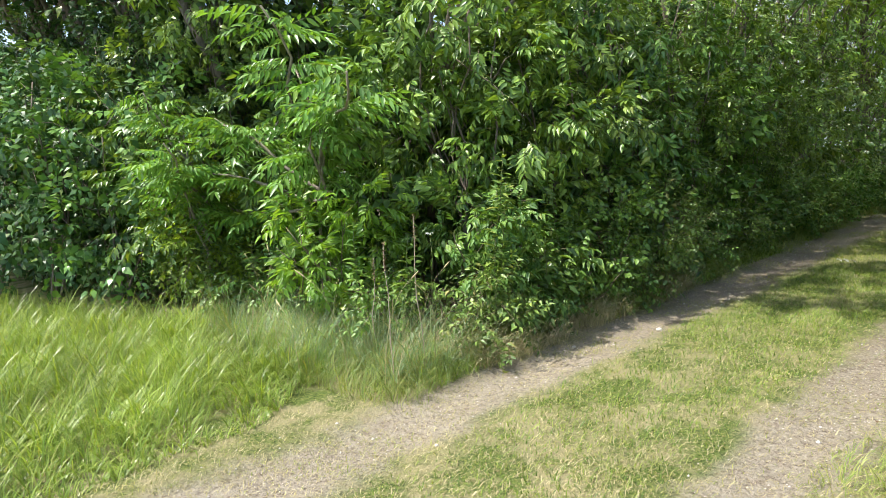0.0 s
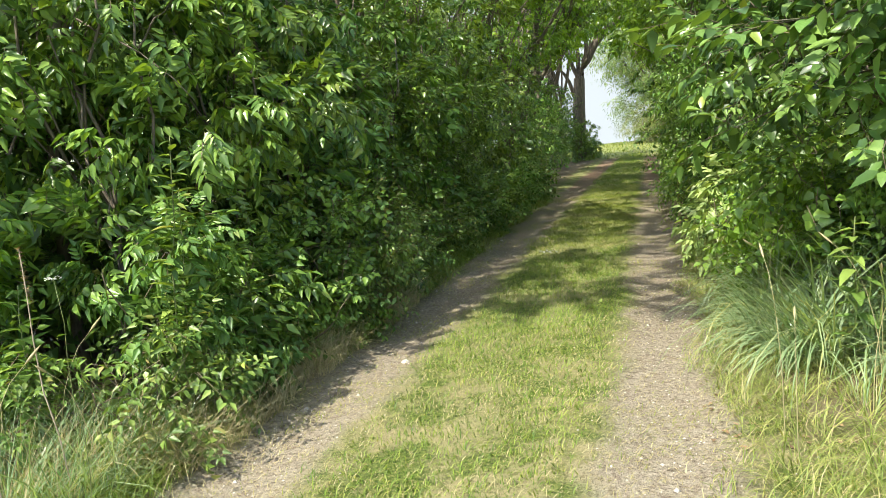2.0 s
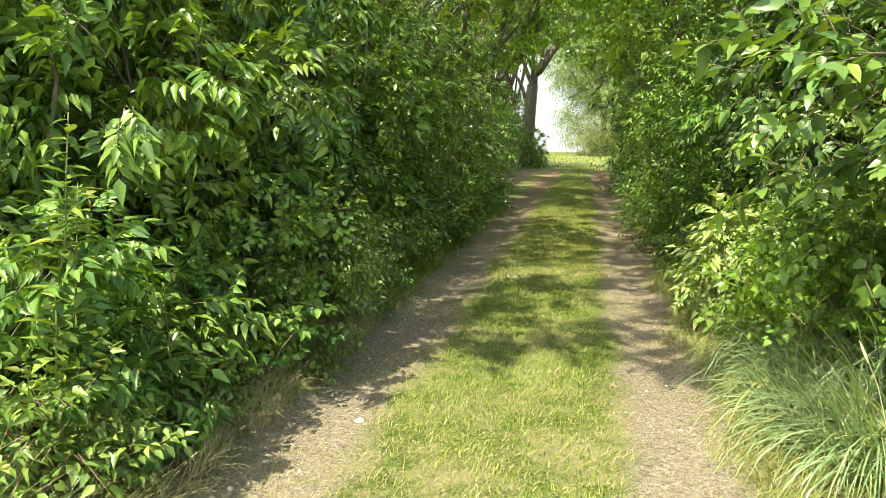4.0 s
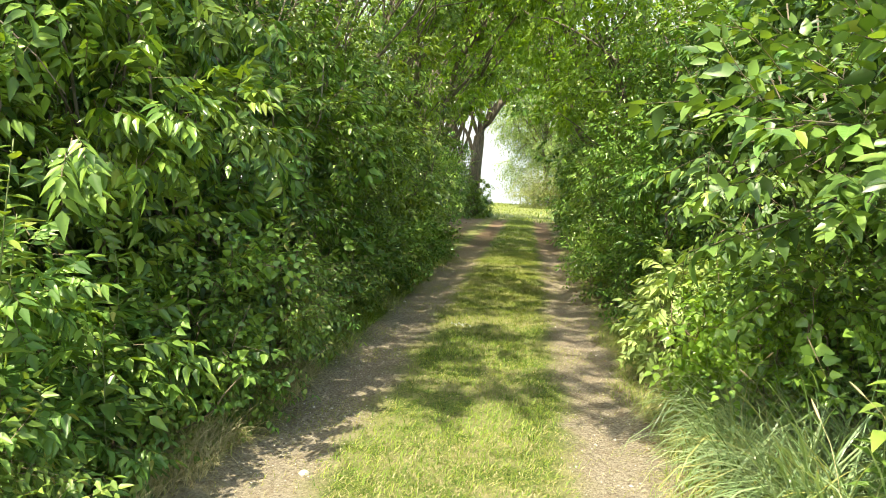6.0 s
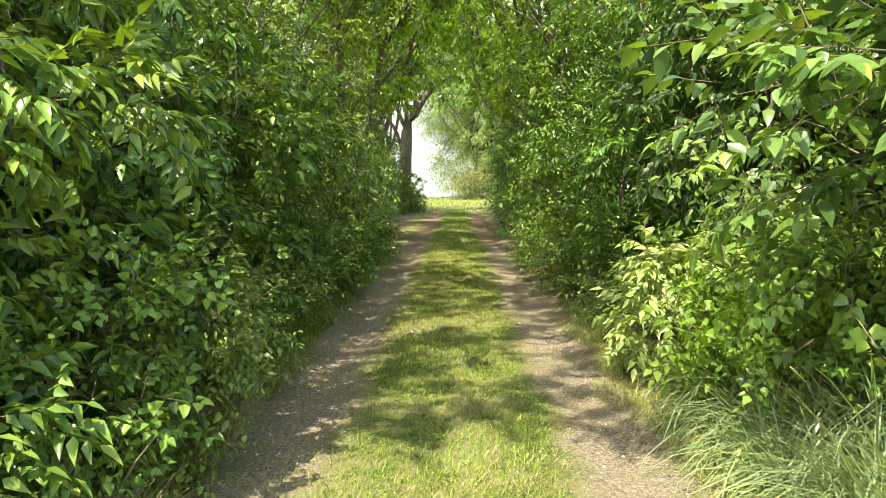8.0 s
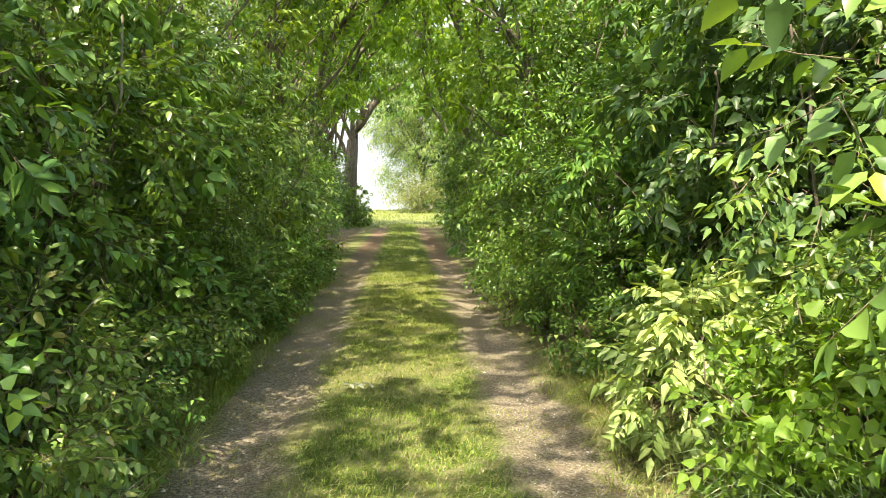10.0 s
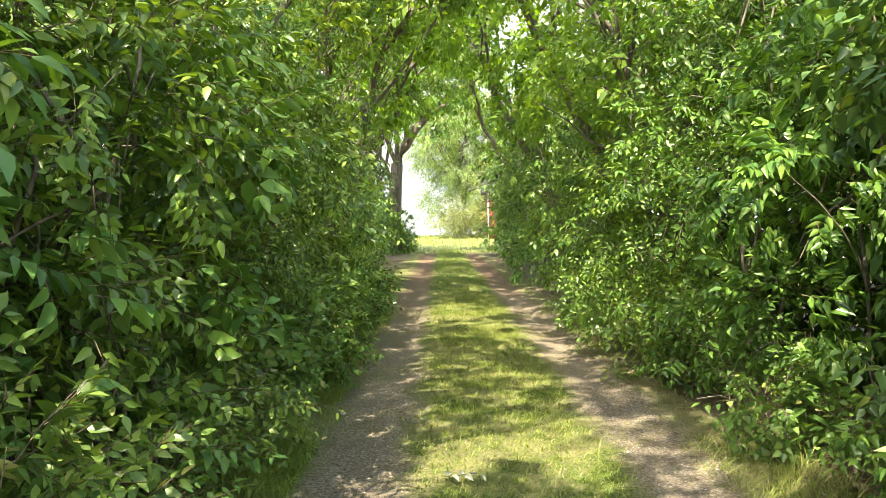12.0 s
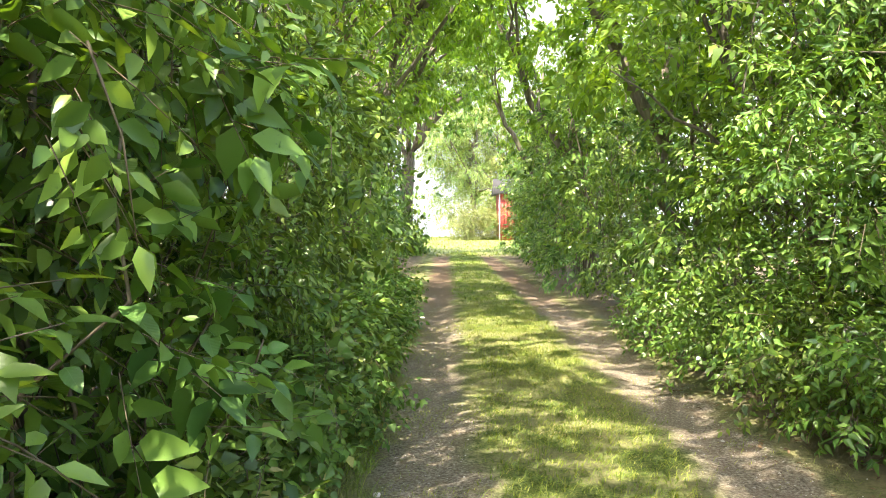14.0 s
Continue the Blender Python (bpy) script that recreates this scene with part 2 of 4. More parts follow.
def tube(points, radii, sides=6):
    """Verts and triangles of a tapered round limb along points."""
    pts = np.asarray(points, float)
    n = len(pts)
    d = np.gradient(pts, axis=0)
    d /= np.linalg.norm(d, axis=1)[:, None] + 1e-9
    ref = np.where(np.abs(d[:, 2:3]) > 0.9, np.array([[1.0, 0, 0]]), np.array([[0, 0, 1.0]]))
    u = np.cross(d, ref)
    u /= np.linalg.norm(u, axis=1)[:, None] + 1e-9
    v = np.cross(d, u)
    a = np.arange(sides) * 2 * math.pi / sides
    ring = u[:, None] * np.cos(a)[None, :, None] + v[:, None] * np.sin(a)[None, :, None]
    verts = (pts[:, None] + ring * np.asarray(radii)[:, None, None]).reshape(-1, 3)
    tris = []
    for i in range(n - 1):
        for k in range(sides):
            p, q = i * sides + k, i * sides + (k + 1) % sides
            tris += [(p, q, p + sides), (q, q + sides, p + sides)]
    tris += [((n - 1) * sides, (n - 1) * sides + k, (n - 1) * sides + k + 1) for k in range(1, sides - 1)]
    return verts, np.array(tris)


def wander(a, b, steps=7, sway=0.12, sag=0.0):
    """A crooked line from a to b."""
    a, b = np.asarray(a, float), np.asarray(b, float)
    t = np.linspace(0, 1, steps)[:, None]
    off = rng.normal(0, 1, (steps, 3)) * sway * np.linalg.norm(b - a) * np.sin(t * math.pi)
    off = (off + np.roll(off, 1, 0)) / 2
    line = a + (b - a) * t + off
    line[:, 2] += sag * np.sin(t[:, 0] * math.pi) * np.linalg.norm(b - a)
    line[0], line[-1] = a, b
    return line


class Pile:
    """Gathers triangles of several bits into one mesh."""

    def __init__(self):
        self.v, self.t, self.m, self.n = [], [], [], 0

    def add(self, verts, tris, mat=0):
        self.v.append(np.asarray(verts, float))
        self.t.append(np.asarray(tris, int) + self.n)
        self.m.append(np.full(len(tris), mat) if np.isscalar(mat) else np.asarray(mat))
        self.n += len(verts)

    def arrays(self):
        return np.concatenate(self.v), np.concatenate(self.t), np.concatenate(self.m)

    def mesh(self, name, mats, smooth_faces=False):
        v, t, m = self.arrays()
        return mesh_from(name, v, t, mats, m, smooth_faces)


def blade(length, width, cup=0.12, droop=0.15, fine=1, wide=0.36):
    """One leaf along +Y, facing +Z, folded at the midrib. fine: 0 far off, 1 usual, 2 close by."""
    L, W = length, width / 2
    if fine == 0:
        v = [(0, 0, 0), (-W, wide * L, cup * W), (W, wide * L, cup * W), (0, L, -droop * L)]
        return np.array(v), np.array([(0, 2, 1), (1, 2, 3)])
    z1, z2 = cup * W - 0.1 * droop * L, cup * W * 0.8 - 0.45 * droop * L
    side = [(wide * L * 0.8, W, z1), (0.64 * L, 0.6 * W, z2)]
    v = [(0, 0, 0), (0, L, -droop * L)] + [(-w, y, z) for y, w, z in side] + [(w, y, z) for y, w, z in side]
    if fine == 1:
        return np.array(v), np.array([(0, 4, 5), (0, 5, 1), (0, 1, 3), (0, 3, 2)])
    rows = [(0.27, 0.95), (0.62, 0.74)]
    v, t = [(0, 0, 0)], []
    for y, w in rows:
        z = -droop * L * y * y
        v += [(-w * W, y * L, z + cup * w * W), (0, y * L, z - 0.08 * W), (w * W, y * L, z + cup * w * W)]
    v += [(0, L, -droop * L)]
    t += [(0, 2, 1), (0, 3, 2)]
    t += [(1, 2, 4), (2, 5, 4), (2, 3, 5), (3, 6, 5), (4, 5, 7), (5, 6, 7)]
    return np.array(v), np.array(t)


def turn_to(axis, up=(0, 0, 1)):
    """Rotation whose Y runs along axis and whose Z leans up."""
    y = np.asarray(axis, float)
    y = y / np.linalg.norm(y)
    x = np.cross(y, up)
    n = np.linalg.norm(x)
    x = np.array([1.0, 0, 0]) if n < 1e-3 else x / n
    return np.stack([x, y, np.cross(x, y)], axis=1)


def spin(a, axis):
    return np.array(Matrix.Rotation(a, 3, axis))


def stalk_strip(pile, line, r0, r1, fine):
    line = np.asarray(line)
    if fine == 2:
        v, t = tube(line[::2], np.linspace(r0, r1, 3), 3)
        pile.add(v, t, 1)
    else:
        pile.add([line[0] - (r0, 0, 0), line[0] + (r0, 0, 0), line[-1]], [(0, 1, 2)], 1)


def spray(kind, fine=1):
    """A leafy shoot along +Y: verts, triangles, material index (0 leaf, 1 stem)."""
    p = Pile()
    if kind == "pinnate":
        n, ln, lw, L = 3, 0.085, 0.036, 0.17
    elif kind == "walnut":
        n, ln, lw, L = 7, 0.105, 0.032, 0.42
    if kind in ("pinnate", "walnut"):
        bend = 0.22 if kind == "walnut" else 0.12
        ts = np.linspace(0, 1, 5)
        line = np.stack([0 * ts, ts * L, -bend * L * ts ** 2], 1)
        stalk_strip(p, line, 0.002, 0.0009, fine)
        for i in range(n):
            t = (i + 1.0) / (n + 0.3) if kind == "walnut" else 0.3 + 0.7 * i / n
            at = np.array([0, t * L, -bend * L * t * t])
            for s in (-1, 1):
                size = (0.75 + 0.4 * math.sin(math.pi * min(1, t * 1.0))) * rng.uniform(0.85, 1.15)
                v, tr = blade(ln * size, lw * size, 0.25, rng.uniform(0.1, 0.4), fine)
                r = spin(-s * radians(rng.uniform(48, 68)), "Z") @ spin(-radians(rng.uniform(8, 38)), "X") @ spin(s * radians(rng.uniform(-5, 25)), "Y")
                p.add(v @ r.T + at, tr)
        v, tr = blade(ln * 1.05, lw * 1.1, 0.25, 0.3, fine)
        p.add(v @ spin(-radians(20), "X").T + (0, L, -bend * L), tr)
    else:
        n, ln, lw, L = {"simple": (9, 0.075, 0.036, 0.26), "small": (12, 0.05, 0.025, 0.26), "broad": (7, 0.10, 0.055, 0.28),
                        "heart": (7, 0.068, 0.052, 0.22), "willow": (13, 0.10, 0.016, 0.34)}[kind]
        ts = np.linspace(0, 1, 5)
        bow = rng.uniform(-0.1, 0.22)
        line = np.stack([rng.normal(0, 0.008, 5), ts * L, -bow * L * ts ** 2], 1)
        stalk_strip(p, line, 0.0024, 0.0009, fine)
        for i in range(n):
            t = (i + 0.6) / n
            s = -1 if i % 2 else 1
            at = np.array([0, t * L, -bow * L * t * t])
            size = rng.uniform(0.7, 1.15) * (1.05 - 0.35 * t * (kind != "broad"))
            v, tr = blade(ln * size, lw * size, rng.uniform(0.1, 0.35), rng.uniform(0.05, 0.4), fine, 0.26 if kind == "heart" else 0.36)
            v = v + (0, 0.014, 0)
            r = spin(-s * radians(rng.uniform(35, 80)), "Z") @ spin(-radians(rng.uniform(-5, 50)), "X") @ spin(radians(rng.uniform(-30, 30)), "Y")
            p.add(v @ r.T + at, tr)
        v, tr = blade(ln * 0.8, lw * 0.75, 0.2, 0.25, fine)
        p.add(v + (0, L, -bow * L), tr)
    return p.arrays()


SPRAYS = {(k, f): [spray(k, f) for _ in range(5)] for k in ("pinnate", "walnut", "simple", "small", "broad", "heart", "willow") for f in (0, 1, 2)}


def foliage(name, places, axes, sizes, kind, mat, fine=1, stem=TWIG):
    """One crown: a shoot at every place, along its axis."""
    V, T, M, n0 = [], [], [], 0
    pick = rng.integers(0, 5, len(places))
    y = axes / (np.linalg.norm(axes, axis=1)[:, None] + 1e-9)
    up = rng.normal(0, 0.36, (len(places), 3)) + (0, 0, 1)
    x = np.cross(y, up)
    x /= np.linalg.norm(x, axis=1)[:, None] + 1e-9
    z = np.cross(x, y)
    R = np.stack([x, y, z], axis=2) * sizes[:, None, None]
    for k in range(5):
        sel = np.where(pick == k)[0]
        if not len(sel):
            continue
        v, t, m = SPRAYS[(kind, fine)][k]
        vv = np.einsum("nij,vj->nvi", R[sel], v) + places[sel][:, None]
        V.append(vv.reshape(-1, 3))
        T.append((t[None] + (np.arange(len(sel)) * len(v))[:, None, None]).reshape(-1, 3) + n0)
        M.append(np.tile(m, len(sel)))
        n0 += len(sel) * len(v)
    return mesh_from(name, np.concatenate(V), np.concatenate(T), [mat, stem], np.concatenate(M), fine == 2)


def blob_points(blobs, count, shell=0.5, low=0.05):
    """Places on uneven lumps (centre, radii): places and outward axes."""
    w = np.array([(r[0] * r[1] + r[1] * r[2] + r[0] * r[2]) for c, r in blobs])
    num = rng.multinomial(count, w / w.sum())
    P, A = [], []
    for (c, r), k in zip(blobs, num):
        d = rng.normal(0, 1, (k // 4 + 1, 3))
        d /= np.linalg.norm(d, axis=1)[:, None]
        d = np.repeat(d, 4, 0)[:k] + rng.normal(0, 0.17, (k, 3))
        d /= np.linalg.norm(d, axis=1)[:, None]
        lump = 1 + 0.16 * np.sin(d @ rng.normal(0, 4, 3) + rng.uniform(0, 6)) + 0.13 * np.sin(d @ rng.normal(0, 7, 3) + rng.uniform(0, 6))
        rad = (shell + (1 - shell) * np.repeat(rng.uniform(0, 1, k // 4 + 1), 4)[:k] ** 0.6 + rng.normal(0, 0.05, k)) * lump
        p = np.asarray(c) + d * np.asarray(r) * rad[:, None]
        P.append(p)
        A.append(d + rng.normal(0, 0.38, (k, 3)) + (0, 0, -0.32))
    P, A = np.concatenate(P), np.concatenate(A)
    keep = P[:, 2] > low
    return P[keep], A[keep]


def woody(name, label, category, stems, blobs, count, kind, mat, size=1.0, fine=1, bark=BARK, shell=0.5, radius=0.03, low=0.08, stem_name="trunk", limbs=True, group=""):
    """A tree or shrub round the origin: stems and limbs, each a part, and a crown of leafy shoots."""
    root = tagged(new(name), label, category, group)
    tops = []
    for foot, top in stems:
        line = wander(foot, top, 8, 0.07)
        v, t = tube(line, np.linspace(radius, radius * 0.45, len(line)), 7)
        part(stem_name, mesh_from(stem_name, v, t, [bark], smooth_faces=True), root)
        tops.append(line)
    if limbs:
        for c, r in blobs:
            line = min(tops, key=lambda l: np.linalg.norm(l[-1] - np.asarray(c)))
            i = int(rng.integers(2, len(line) - 1))
            start = line[i]
            end = np.asarray(c) + rng.normal(0, 0.25, 3) * np.asarray(r) + (0, 0, 0.3 * r[2])
            v, t = tube(wander(start, end, 6, 0.08, 0.05), np.linspace(radius * 0.5, radius * 0.14, 6), 5)
            part("limb", mesh_from("limb", v, t, [bark], smooth_faces=True), root)
    P, A = blob_points(blobs, count, shell, low)
    S = rng.uniform(0.7, 1.25, len(P)) * size
    part("crown", foliage("crown", P, A, S, kind, mat, fine), root)
    return root


def at(root, x, y, z=0.0, turn=0.0, scale=1.0):
    root.matrix_basis = Matrix.Translation((x, y, z)) @ Matrix.Rotation(radians(turn), 4, "Z") @ Matrix.Diagonal((scale, scale, scale, 1))
    return root


def place(x, y, z=0.0, turn=0.0, scale=1.0):
    return Matrix.Translation((x, y, z)) @ Matrix.Rotation(radians(turn), 4, "Z") @ Matrix.Diagonal((scale, scale, scale, 1))


# ---- ground ----
def ground_height(x, y):
    """The lane's two worn ruts, the crowned middle, small bumps, and the fall beyond the far brow."""
    x, y = np.asarray(x, float), np.asarray(y, float)
    d = np.abs(np.abs(x - 0.12) - 0.9)
    h = -0.035 * np.exp(-(d / 0.25) ** 2) * (y < 36)
    h = h + 0.012 * np.sin(3.1 * x + 1.3 * y) * np.sin(2.3 * y - 0.7 * x) * np.exp(-((y - 8) / 30) ** 2)
    far = np.maximum(0, y - 72)
    return h - 0.055 * far ** 2 / (far + 12)


def build_ground():
    xs = np.concatenate([[-2500, -600, -160, -60, -30, -16], np.arange(-9, -2, 0.5), np.arange(-2, 2.01, 0.07), np.arange(2.5, 9, 0.5), [16, 30, 60, 160, 600, 2500]])
    ys = np.concatenate([[-2500, -600, -150, -50, -20, -8, -3], np.arange(0, 16, 0.12), np.arange(16, 40, 0.6), np.arange(40, 110, 4), [140, 200, 320, 600, 1200, 2600]])
    X, Y = np.meshgrid(xs, ys)
    v = np.stack([X, Y, ground_height(X, Y)], -1).reshape(-1, 3)
    nx, ny = len(xs), len(ys)
    i = (np.arange(ny - 1)[:, None] * nx + np.arange(nx - 1)[None]).ravel()
    t = np.concatenate([np.stack([i, i + 1, i + nx + 1], 1), np.stack([i, i + nx + 1, i + nx], 1)])
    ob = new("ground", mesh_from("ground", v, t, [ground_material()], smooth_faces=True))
    return tagged(ob, "farm lane with two worn dirt ruts in mown grass", "ground", kind="structure")


build_ground()


def backdrop():
    m, nt, bsdf, out = nodes_of("haze_sky")
    em = nt.nodes.new("ShaderNodeEmission")
    em.inputs["Color"].default_value, em.inputs["Strength"].default_value = (0.82, 0.91, 1.0, 1), 0.42
    nt.links.new(em.outputs[0], out.inputs["Surface"])
    v = [(-700, 900, -120), (700, 900, -120), (700, 900, 330), (-700, 900, 330)]
    tagged(new("backdrop", mesh_from("backdrop", v, [(0, 1, 2), (0, 2, 3)], [m])), "pale hazy sky beyond the brow of the field", "sky", kind="structure")


backdrop()


# ---- grass ----
def grass(name, label, x, y, length, width, lean, mat, segs=2, curl=1.0, head=None):
    """Blades rooted at x, y: a bent tapering strip each."""
    n = len(x)
    a = rng.uniform(0, 2 * math.pi, n)
    if head is not None:
        a = head + rng.normal(0, 0.5, n)
    d = np.stack([np.cos(a), np.sin(a), 0 * a], 1)
    sd = np.stack([-np.sin(a + 0.5), np.cos(a + 0.5), 0 * a], 1)
    base = np.stack([x, y, ground_height(x, y) - 0.004], 1)
    V = []
    for k in range(segs + 1):
        t = k / segs
        ang = lean * (0.35 + curl * 1.1 * t)
        reach = length * t
        p = base + d * (reach * np.sin(ang))[:, None]
        p[:, 2] += reach * np.cos(ang * 0.85)
        if k < segs:
            w = (width * (1 - 0.75 * t ** 1.5))[:, None] / 2
            V += [p - sd * w, p + sd * w]
        else:
            V += [p]
    v = np.stack(V, 1)
    per = v.shape[1]
    t = []
    for k in range(segs - 1):
        t += [(2 * k, 2 * k + 1, 2 * k + 2), (2 * k + 1, 2 * k + 3, 2 * k + 2)]
    t += [(2 * segs - 2, 2 * segs - 1, 2 * segs)]
    T = (np.array(t)[None] + (np.arange(n) * per)[:, None, None]).reshape(-1, 3)
    ob = new(name, mesh_from(name, v.reshape(-1, 3), T, [mat]))
    return tagged(ob, label, "grass", kind="stuff")


def patchy(x, y, s, ph):
    return 0.5 + 0.25 * (np.sin(s * x + 1.7 * np.sin(s * 0.8 * y + ph)) + np.sin(s * 1.1 * y + 1.9 * np.sin(s * 0.7 * x + ph * 2)))


def scatter(n, x0, x1, y0, y1):
    return rng.uniform(x0, x1, n), rng.uniform(y0, y1, n)


def tufts(n, per, spread, x0, x1, y0, y1):
    """Roots gathered in tufts, with each blade's heading out of its tuft and each tuft's vigour."""
    k = n // per
    cx, cy = scatter(k, x0, x1, y0, y1)
    lean = np.repeat(rng.uniform(0, 2 * math.pi, k), per)
    dx, dy = rng.normal(0, spread, k * per), rng.normal(0, spread, k * per)
    head = np.arctan2(dy + 0.8 * spread * np.sin(lean), dx + 0.8 * spread * np.cos(lean))
    return np.repeat(cx, per) + dx, np.repeat(cy, per) + dy, head, np.repeat(rng.uniform(0.55, 1.15, k), per)


def middle_grass():
    for n, y0, y1, l, w in ((50000, 1.0, 9.0, 0.042, 0.0046), (36000, 9.0, 18.0, 0.042, 0.0055), (22000, 18.0, 38.0, 0.06, 0.009)):
        x, y = scatter(n, -0.65, 0.9, y0, y1)
        edge = 0.52 + 0.10 * np.sin(2.1 * y) * np.sin(0.9 * y + x)
        dens = (0.35 + 0.75 * patchy(x, y, 3.0, 1.0)) * np.clip(0.2 + 0.17 * y, 0.45, 1.0)
        keep = (np.abs(x - 0.12) < edge + rng.normal(0, 0.06, n)) & (rng.uniform(0, 1, n) < dens)
        x, y = x[keep], y[keep]
        L = l * rng.uniform(0.5, 1.5, len(x))
        grass("lane_grass", "short mown yellow-green grass along the lane's middle", x, y, L, w * rng.uniform(0.7, 1.4, len(x)), rng.uniform(0.3, 1.35, len(x)), GRASS["mown"])
        pick = (patchy(x, y, 2.4, 4.0) > 0.5) & (rng.uniform(0, 1, len(x)) < np.clip(0.95 - 0.11 * y, 0.2, 0.75))
        grass("dry_lane_grass", "straw-coloured dry grass among the lane's green middle", x[pick] + 0.01, y[pick], L[pick] * 1.1, w * rng.uniform(0.7, 1.2, pick.sum()), rng.uniform(1.0, 1.5, pick.sum()), GRASS["dry"])
    x, y = scatter(60000, -1.4, 1.45, 0.9, 16.0)
    keep = rng.uniform(0, 1, len(x)) < 0.15 + 0.85 * (patchy(x, y, 4.2, 3.0) > 0.58)
    x, y = x[keep], y[keep]
    grass("rut_grass", "sparse grass blades in the worn ruts", x, y, 0.04 * rng.uniform(0.5, 1.5, len(x)), 0.0035 * rng.uniform(0.7, 1.4, len(x)), rng.uniform(0.5, 1.4, len(x)), GRASS["verge"])
    x, y = scatter(52000, -1.5, 1.6, 0.6, 8.0)
    keep = rng.uniform(0, 1, len(x)) < np.clip(1.25 - 0.2 * y, 0.12, 1)
    x, y = x[keep], y[keep]
    grass("straw_clippings", "dry pale mown clippings lying on the lane", x, y, rng.uniform(0.02, 0.07, len(x)), rng.uniform(0.0022, 0.004, len(x)), rng.uniform(1.4, 1.58, len(x)), GRASS["dry"], curl=0.0 + 0.6)


def side_grass():
    x, y, h, v = tufts(66000, 34, 0.055, -8.0, -1.0, 0.2, 3.8)
    edge = -1.25 - 0.35 * np.clip(y - 1.2, 0, 1.2) + 0.12 * np.sin(4 * y)
    keep = (x < edge) & (y < 3.6 + 0.30 * (x + 1.5)) & (rng.uniform(0, 1, len(x)) < np.clip(1.25 + 0.12 * x, 0.3, 1))
    x, y, h, v = x[keep], y[keep], h[keep], v[keep]
    near = np.clip((-1.2 - x) / 0.9, 0.35, 1) * v
    grass("tall_grass", "lush unmown bright green grass before the hedge", x, y, near * rng.uniform(0.2, 0.46, len(x)), rng.uniform(0.004, 0.010, len(x)), rng.uniform(0.3, 1.5, len(x)), GRASS["lush"], 4, head=h)
    pick = rng.uniform(0, 1, len(x)) < 0.10
    grass("dry_grass", "dry straw among the unmown green grass", x[pick], y[pick], near[pick] * rng.uniform(0.15, 0.4, pick.sum()), rng.uniform(0.002, 0.004, pick.sum()), rng.uniform(0.8, 1.55, pick.sum()), GRASS["dry"], 3)
    x, y, h, v = tufts(10500, 26, 0.06, 1.35, 3.8, 4.5, 6.9)
    keep = (x > 1.5 + 0.12 * np.sin(3 * y)) & (y < 7.3 - 0.35 * x + 0.6) & (y > 4.8 + 0.25 * np.sin(4 * x) - 0.3 * (x - 1.6))
    x, y, h, v = x[keep], y[keep], h[keep], v[keep]
    near = np.clip((x - 1.25) / 0.5, 0.45, 1) * v
    grass("reed_grass", "tall arching blue-green grass under the tree", x, y, near * rng.uniform(0.45, 0.9, len(x)), rng.uniform(0.006, 0.014, len(x)), rng.uniform(0.4, 1.65, len(x)), GRASS["blue"], 5, head=h)
    x, y, h, v = tufts(60000, 22, 0.05, 1.1, 4.2, 0.8, 9.5)
    keep = (x > 1.18 + 0.1 * np.sin(3.3 * y)) & (x < np.where(y < 5.2, 4.2, 1.75))
    x, y, h, v = x[keep], y[keep], h[keep], v[keep]
    dry = rng.uniform(0, 1, len(x)) < 0.18
    L = v * rng.uniform(0.10, 0.30, len(x)) * np.clip((x - 0.9) / 0.6, 0.4, 1)
    grass("verge_grass", "yellow-green verge grass beside the rut", x[~dry], y[~dry], L[~dry], rng.uniform(0.0025, 0.0055, (~dry).sum()), rng.uniform(0.5, 1.5, (~dry).sum()), GRASS["verge"], 3, head=h[~dry])
    grass("dry_verge_grass", "straw-coloured dry grass in the verge", x[dry], y[dry], L[dry], rng.uniform(0.002, 0.004, dry.sum()), rng.uniform(0.8, 1.55, dry.sum()), GRASS["dry"], 3, head=h[dry])
    x, y, h, v = tufts(9000, 18, 0.05, -4.2, -1.25, 2.5, 3.7)
    keep = (y > 2.75 + 0.2 * np.sin(3 * x)) & (y < 3.7 + 0.3 * (x + 1.5))
    x, y, h, v = x[keep], y[keep], h[keep], v[keep]
    dry = rng.uniform(0, 1, len(x)) < 0.3
    L = v * rng.uniform(0.3, 0.62, len(x))
    grass("rough_grass", "rough blue-green grass standing at the hedge front", x[~dry], y[~dry], L[~dry], rng.uniform(0.003, 0.007, (~dry).sum()), rng.uniform(0.2, 1.2, (~dry).sum()), GRASS["blue"], 4, head=h[~dry])
    grass("dry_grass", "dry straw-coloured stems standing at the hedge front", x[dry], y[dry], L[dry], rng.uniform(0.002, 0.004, dry.sum()), rng.uniform(0.2, 1.1, dry.sum()), GRASS["dry"], 4)
    x, y = scatter(22000, -1.9, -0.95, 2.6, 16.0)
    keep = (x < -1.12 + 0.12 * np.sin(2.7 * y)) & (rng.uniform(0, 1, len(x)) < 0.3 + 0.8 * (patchy(x, y, 2.0, 5.0) > 0.5))
    x, y = x[keep], y[keep]
    grass("verge_grass", "straggling grass at the foot of the hedge", x, y, rng.uniform(0.08, 0.34, len(x)), rng.uniform(0.003, 0.006, len(x)), rng.uniform(0.4, 1.25, len(x)), GRASS["verge"], 3)
    x, y = scatter(16000, -1.85, -1.05, 3.0, 11.0)
    keep = patchy(x, y, 3.1, 2.0) > 0.42
    x, y = x[keep], y[keep]
    grass("foot_grass", "green grass tufts between rut and hedge", x, y, rng.uniform(0.1, 0.36, len(x)) * np.clip((-x - 0.9) / 0.4, 0.3, 1), rng.uniform(0.004, 0.009, len(x)), rng.uniform(0.3, 1.3, len(x)), GRASS["lush"], 3)
